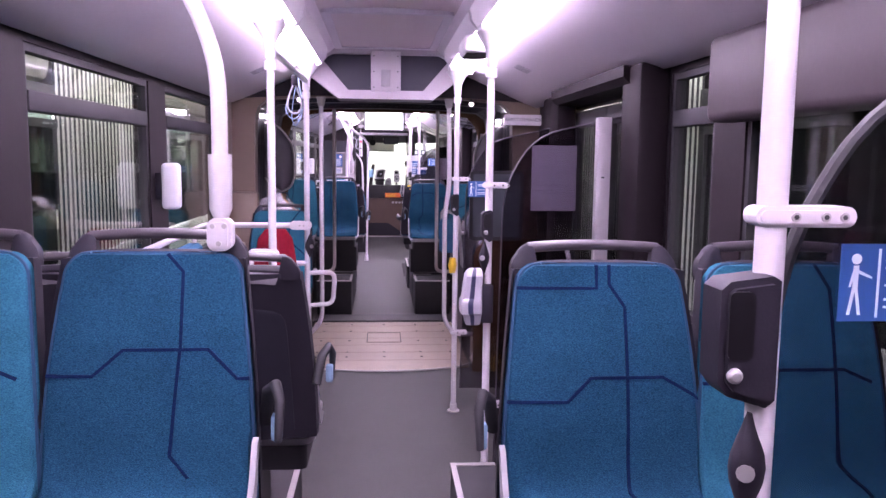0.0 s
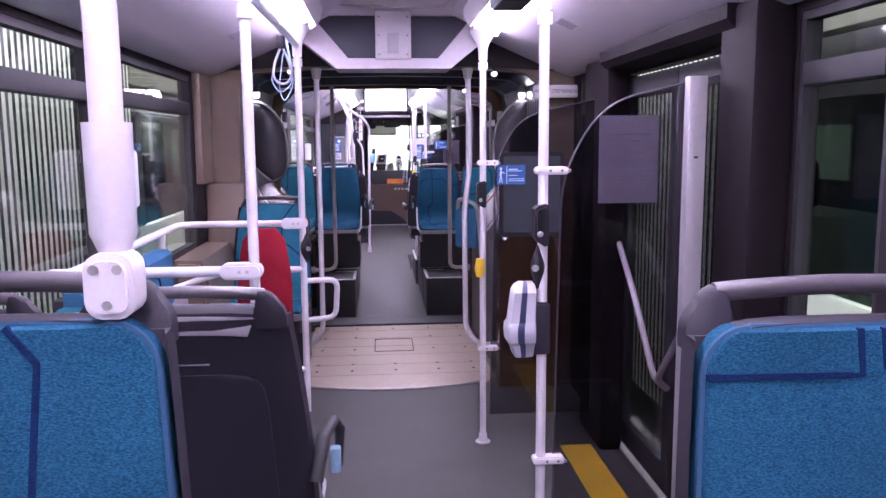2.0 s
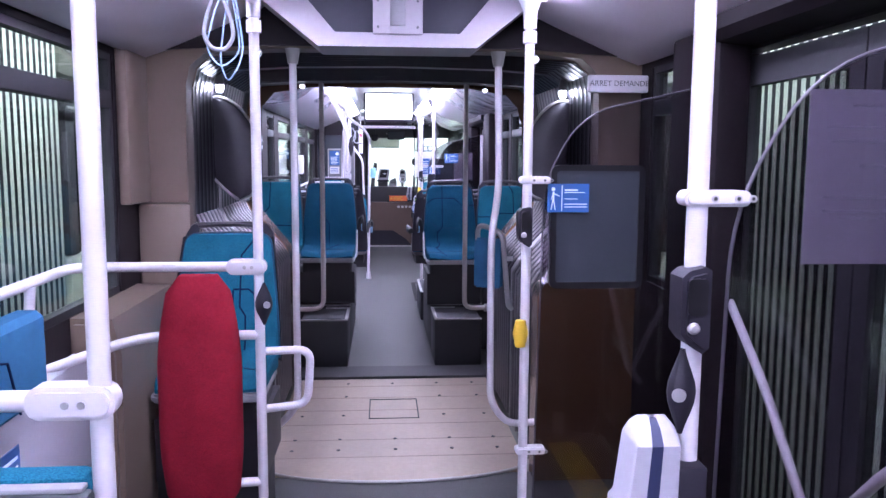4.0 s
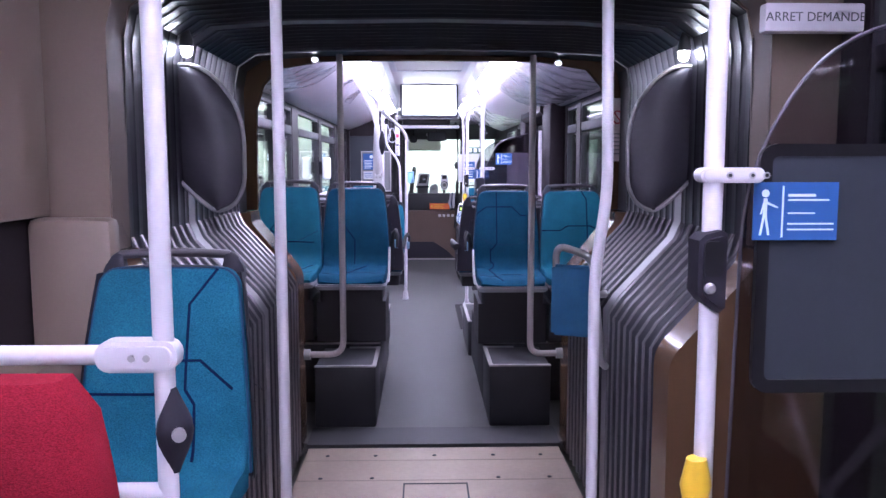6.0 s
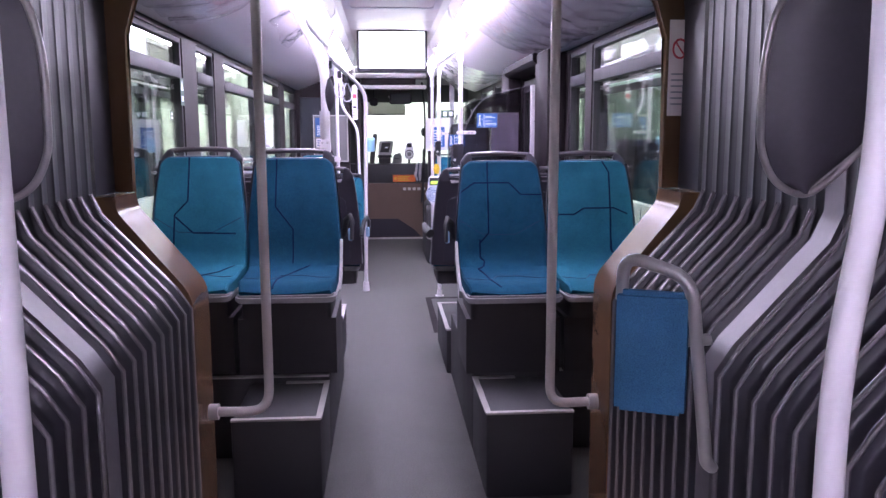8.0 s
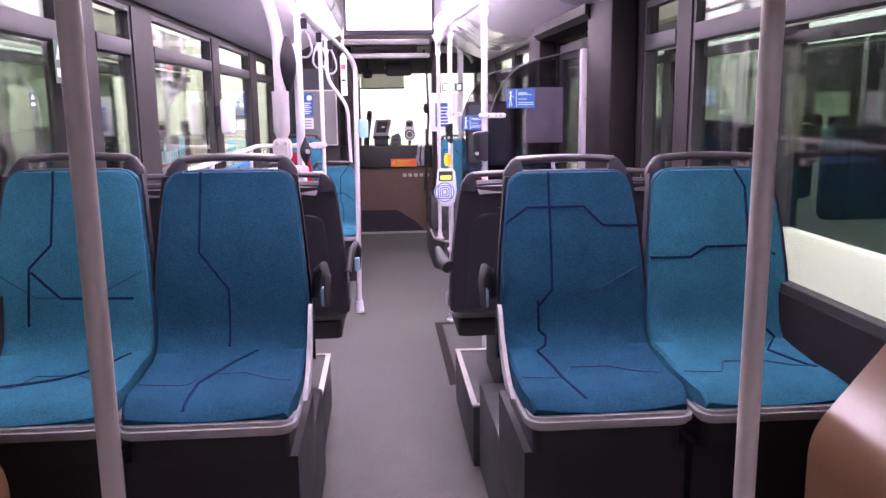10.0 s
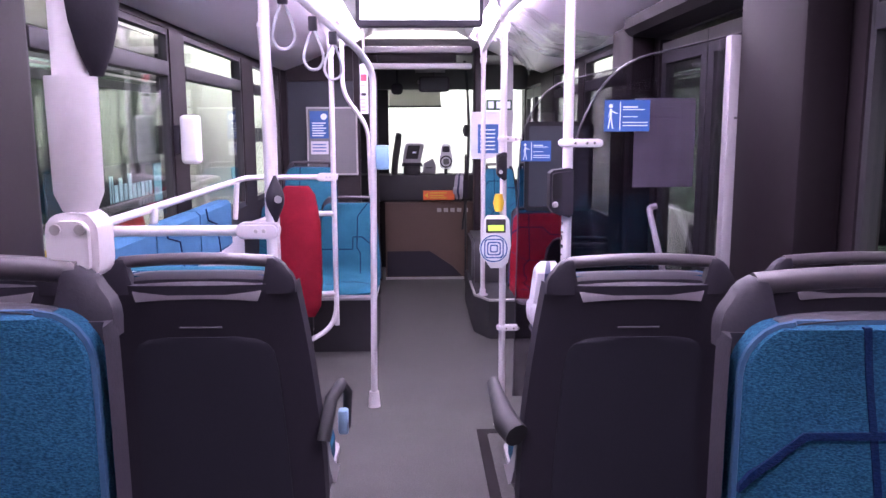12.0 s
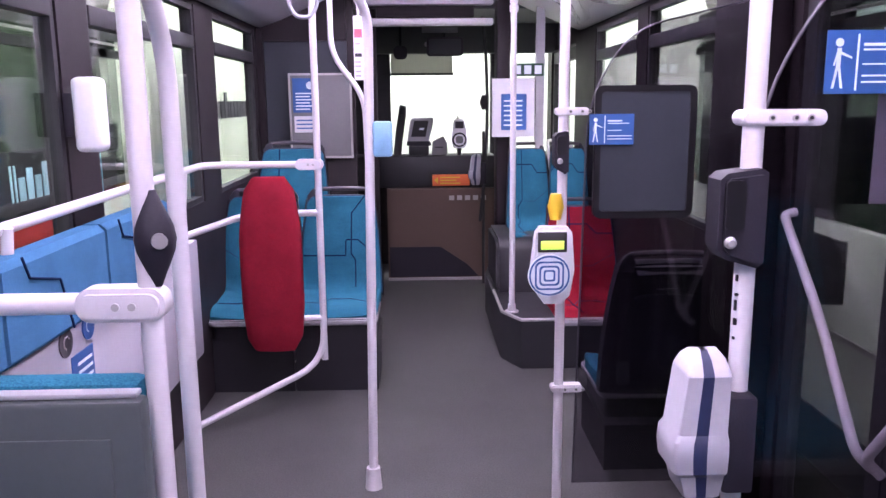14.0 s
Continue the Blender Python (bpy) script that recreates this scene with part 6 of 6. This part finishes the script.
                sheet(bm, [[(x, w * pitch, z) for x, z in [(a + g, -0.1), (a + g, 2.45), (a + 0.25, 2.75 - g), (c - 0.25, 2.75 - g), (c - g, 2.45), (c - g, -0.1)]] for w in (w0, w1)])
                o = part(nm, bm, m_, b, smooth=False); meshes.append(o.data)
                o.location = (0, bel, 0)
            me = meshes
        else:
            for nm, d_ in zip(("pleat", "stripe"), me):
                o = new(nm, d_); o.parent = b
                o.location = (0, bel + pitch * i, 0)
    return b


nl = neighbour(-1, 1.95, -5.0, 4.75, 2.3)
band = part("dark_band", B(-1.949, -1.938, 12.6, 14.75, 1.045, 1.36), M_BLACK, nl, smooth=False)
x_ = 13.45
for i, hg in enumerate((0.17, 0.17, 0.11, 0.15, 0.11, 0.17, 0.10, 0.10, 0.10, 0.10, 0.10)):
    wd = 0.016 if i < 2 else 0.060
    bm = box(bmesh.new(), -1.937, -1.933, x_, x_ + wd, 1.125, 1.125 + hg)
    part("logo_bar", bm, M_LOGO, band, smooth=False)
    x_ += wd + 0.022
for i in range(5):
    part("logo_bar", B(-1.937, -1.933, 13.95 + 0.07 * i, 14.0 + 0.07 * i, 1.06, 1.10), M_PRINT, band, smooth=False)
part("logo_patch", B(-1.937, -1.933, x_ + 0.03, x_ + 0.25, 1.06, 1.34), M_CYAN, band, "cyan patch", smooth=False)
part("red_graphic", prism(bmesh.new(), [(12.4, 0.70), (13.6, 0.70), (14.1, 0.85), (14.0, 1.02), (13.2, 1.03), (12.8, 0.95)], "x", -1.945, -1.936), M_REDGRAPHIC, nl, "red curved graphic", smooth=False)
part("yellow_graphic", prism(bmesh.new(), [(11.6, 0.70), (12.39, 0.70), (12.7, 0.94), (12.2, 1.03), (11.7, 1.0)], "x", -1.945, -1.936), M_YELLOW, nl, "yellow curved graphic", smooth=False)
pb = thing("parked_bus", "white bus parked ahead with dark lettering bars", "bus", "parked buses")
part("body", B(-4.5, -2.0, 15.7, 20.6, -0.1, 2.85, 0.08), M_BUSWHITE, pb)
part("skirt", B(-1.998, -1.985, 15.8, 20.5, 0.0, 0.75), M_GREYPANEL, pb, smooth=False)
y_ = 17.3
for i in range(13):
    wd = 0.05 if i % 4 == 1 else 0.11
    part("logo_bar", B(-1.999, -1.990, y_, y_ + wd, 1.42, 1.42 + (0.26 if i in (4, 12) else 0.17)), M_SHELL, pb, smooth=False)
    y_ += wd + 0.045
part("logo_patch", B(-1.999, -1.990, 17.0, 17.5, 0.95, 1.18), M_CYAN, pb, "cyan patch", smooth=False)
nr = neighbour(1, 1.75, -5.0, 4.2, 2.9)
part("skirt_trim", B(1.738, 1.749, 7.2, 14.9, 0.545, 0.568), M_EDGE, nr, "bright trim line along the side", smooth=False)
part("dark_graphic", prism(bmesh.new(), [(13.0, 0.97), (13.42, 0.97), (13.50, 0.72), (13.56, 0.61), (13.40, 0.60), (13.0, 0.70)], "x", 1.742, 1.749), M_BLACK, nr, "dark cut-out patch on the side", smooth=False)
# exit signs on the glass
M_EXIT = mat("green_exit_print", (0.012, 0.055, 0.032), 0.5, vary=0.05)
for x_, y_, z_, w_, h_ in ((-1.192, 9.655, 1.695, 0.075, 0.15), (-1.192, 9.42, 1.61, 0.05, 0.05), (-1.192, 1.95, 1.72, 0.07, 0.13)):
    es = thing("exit_sign", "small green and white exit sticker on the window", "sticker", "exit stickers")
    part("sheet", B(x_, x_ + 0.002, y_, y_ + w_, z_, z_ + h_), M_EXIT, es, smooth=False)
    part("arrow_mark", prism(bmesh.new(), [(y_ + w_ * 0.2, z_ + h_ * 0.55), (y_ + w_ * 0.5, z_ + h_ * 0.9), (y_ + w_ * 0.8, z_ + h_ * 0.55)], "x", x_ + 0.002, x_ + 0.003), M_STICKW, es, smooth=False)
    part("print_line", B(x_ + 0.002, x_ + 0.003, y_ + w_ * 0.2, y_ + w_ * 0.8, z_ + h_ * 0.15, z_ + h_ * 0.35), M_STICKW, es, smooth=False)
es = thing("exit_sign", "green and white exit sign beside the front door", "sign", "exit stickers")
part("sheet", B(0.62, 0.85, 15.60, 15.612, 1.745, 1.835), M_EXIT, es, smooth=False)
for i in range(3):
    part("print_mark", B(0.635 + 0.075 * i, 0.685 + 0.075 * i, 15.596, 15.60, 1.76, 1.82), M_STICKW, es, smooth=False)
# driver's mirror, dark pole (shaped as a hose) and trim beside the windscreen
mr = thing("driver_mirror", "dark interior mirror unit above the windscreen", "mirror")
part("housing", prism(bmesh.new(), rrect(0.02, 0.34, 1.96, 2.12, 0.03), "y", 16.86, 16.94, 0.012), M_SHELL, mr)
part("glass", prism(bmesh.new(), rrect(0.04, 0.32, 1.975, 2.105, 0.02), "y", 16.852, 16.858), M_SLATE, mr)
part("arm", T([(0.18, 16.94, 2.08), (0.18, 17.1, 2.24), (0.18, 17.1, 2.27)], 0.012, 8, 0.04), M_SHELL, mr)
mr = thing("driver_mirror", "small round mirror unit above the windscreen", "mirror")
part("housing", prism(bmesh.new(), rrect(-0.27, -0.15, 1.935, 2.05, 0.04), "y", 16.87, 16.93, 0.012), M_SHELL, mr)
part("arm", T([(-0.21, 16.92, 2.0), (-0.21, 17.0, 2.26)], 0.010, 8), M_SHELL, mr)
hs = thing("hose", "dark pole beside the windscreen, shaped like a hanging hose", "hose")
part("tube", T([(0.47, 16.5, 2.30), (0.505, 16.5, 2.0), (0.52, 16.5, 1.60), (0.515, 16.5, 1.25), (0.49, 16.5, 0.85), (0.46, 16.52, 0.55)], 0.014, 10, 0.1), M_BLACK, hs)
part("knob", T([(0.49, 16.46, 1.50), (0.49, 16.46, 1.56), (0.49, 16.46, 1.62)], [0.02, 0.04, 0.02], 12), M_BLACK, hs)
M_WALLWHITE = mat("cream_depot_wall", (0.50, 0.51, 0.45), 0.8, grain=8, vary=0.08, stain=0.5, stain_amt=0.25)
for x in (-5.6, -1.6, 1.5, 5.4):
    l_ = thing("depot_lamp", "long white tube lamp under the depot roof", "light", "depot lamps")
    part("tube", B(x - 0.22, x + 0.22, -8, 20, 4.80, 4.86), M_HALL, l_, smooth=False)
    part("housing", B(x - 0.26, x + 0.26, -8.1, 20.1, 4.864, 5.402), M_WHITE, l_, smooth=False)
solo("depot_roof", B(-9.3, 9.3, -12, 21.3, 5.4, 5.5), M_WALLWHITE, "pale depot roof", "roof", kind="structure", smooth=False)
solo("depot_wall", B(-9.3, 9.3, 21.0, 21.3, -0.36, 5.4), M_WALLWHITE, "cream painted depot wall", "wall", kind="structure", smooth=False)
solo("depot_wall", B(-9.3, 9.3, -12.3, -12, -0.36, 5.4), M_WALLWHITE, "cream painted depot wall", "wall", kind="structure", smooth=False)
solo("depot_wall", B(-9.3, -9.0, -11.99, 20.99, -0.36, 5.4), M_WALLWHITE, "cream painted depot wall", "wall", kind="structure", smooth=False)
solo("depot_wall", B(9.0, 9.3, -11.99, 20.99, -0.36, 5.4), M_WALLWHITE, "cream painted depot wall", "wall", kind="structure", smooth=False)
fl = thing("depot_lamp", "bright white lamp panel before the front wall", "light", "depot lamps")
part("tube", B(-3.0, 3.0, 18.9, 19.5, 4.80, 4.86), M_FRONTLAMP, fl, smooth=False)
part("housing", B(-3.05, 3.05, 18.85, 19.55, 4.864, 5.402), M_WHITE, fl, smooth=False)


# ---- protective foil left on the ceiling coves and beside the bellows ----
def foil(name, label, f, nu, nv, amp, seed):
    """A crumpled clear sheet over f(u, v)."""
    rows = []
    for i in range(nu + 1):
        row = []
        for j in range(nv + 1):
            p_ = Vector(f(i / nu, j / nv))
            q = p_ * 7 + Vector((seed, 0, 0))
            row.append(tuple(p_ + noise.noise_vector(q) * amp + noise.noise_vector(q * 2.7) * amp * 0.5))
        rows.append(row)
    bm = bmesh.new()
    sheet(bm, rows)
    return solo(name, bm, M_FOIL, label, "foil", "foil sheets")


for k, (sx, ya, yb) in enumerate(((1, 8.3, 9.7), (1, 9.6, 11.0), (-1, 8.3, 9.4), (1, 13.0, 14.4))):
    foil("plastic_foil", "crumpled clear plastic foil on the ceiling cove", lambda u, v, a=sx, y0=ya, y1=yb: (a * (0.62 + 0.50 * v), y0 + (y1 - y0) * u, 2.285 - 0.19 * v - 0.05 * math.sin(math.pi * v)), 26, 12, 0.020, 3.1 * k)
foil("plastic_foil", "crumpled clear plastic foil beside the single seat", lambda u, v: (-0.98 + 0.40 * u, 6.05 + 0.05 * v, 1.42 - 0.55 * u * (1 - 0.3 * v) - 0.16 * v), 16, 8, 0.035, 17.0)

foil("plastic_foil", "crumpled clear plastic foil hanging under the ceiling lights", lambda u, v: (0.52 + 0.26 * v, 13.3 + 1.1 * u, 2.27 - 0.26 * v + 0.05 * math.sin(9 * u)), 26, 10, 0.045, 23.0)
foil("plastic_foil", "crumpled clear plastic foil hanging under the ceiling lights", lambda u, v: (-0.50 - 0.20 * v, 9.6 + 1.2 * u, 2.29 - 0.16 * v + 0.04 * math.sin(8 * u)), 26, 10, 0.040, 29.0)

# ---- small labels on the coves and a housing under the light strip ----
for sx, y_ in ((1, 4.55), (-1, 4.95)):
    cl = thing("cove_label", "small grey printed label on the ceiling cove", "label", "cove labels", pose(sx * 0.80, y_, 2.228, 0, sx * 23, 0))
    part("sheet", B(-0.045, 0.045, -0.07, 0.07, 0.0, 0.003), M_LILAC, cl, smooth=False)
    for k in range(4):
        part("print_line", B(-0.035, 0.035, -0.055 + 0.03 * k, -0.040 + 0.03 * k, -0.001, 0.0), M_PRINT, cl, smooth=False)
sp = thing("strip_housing", "white moulded housing under the ceiling light strip", "housing")
part("case", B(0.40, 0.555, 4.02, 4.34, 2.255, 2.345, 0.02, seg=3), M_WHITE, sp)
part("grille", B(0.415, 0.54, 4.05, 4.31, 2.250, 2.256), M_SHELL, sp, smooth=False)

# ---- notice on the brown frame ----
nt = thing("notice_card", "pinkish white notice with two red ring symbols on the brown frame", "notice")
part("card", B(0.99, 1.125, 8.042, 8.046, 1.60, 1.95), M_NOTE, nt, smooth=False)
for k in range(2):
    cx_ = 1.030 + 0.065 * k
    part("ring", T([(cx_ + 0.026 * math.cos(a), 8.040, 1.845 + 0.034 * math.sin(a)) for a in (2 * math.pi * i / 20 for i in range(21))], 0.004, 6), M_NOTERED, nt)
    part("bar", T([(cx_ - 0.018, 8.040, 1.87), (cx_ + 0.018, 8.040, 1.82)], 0.003, 6), M_NOTERED, nt)
for k in range(6):
    part("print_line", B(1.00, 1.115 - 0.02 * (k % 3), 8.040, 8.0425, 1.64 + 0.022 * k, 1.646 + 0.022 * k), M_PRINT, nt, smooth=False)
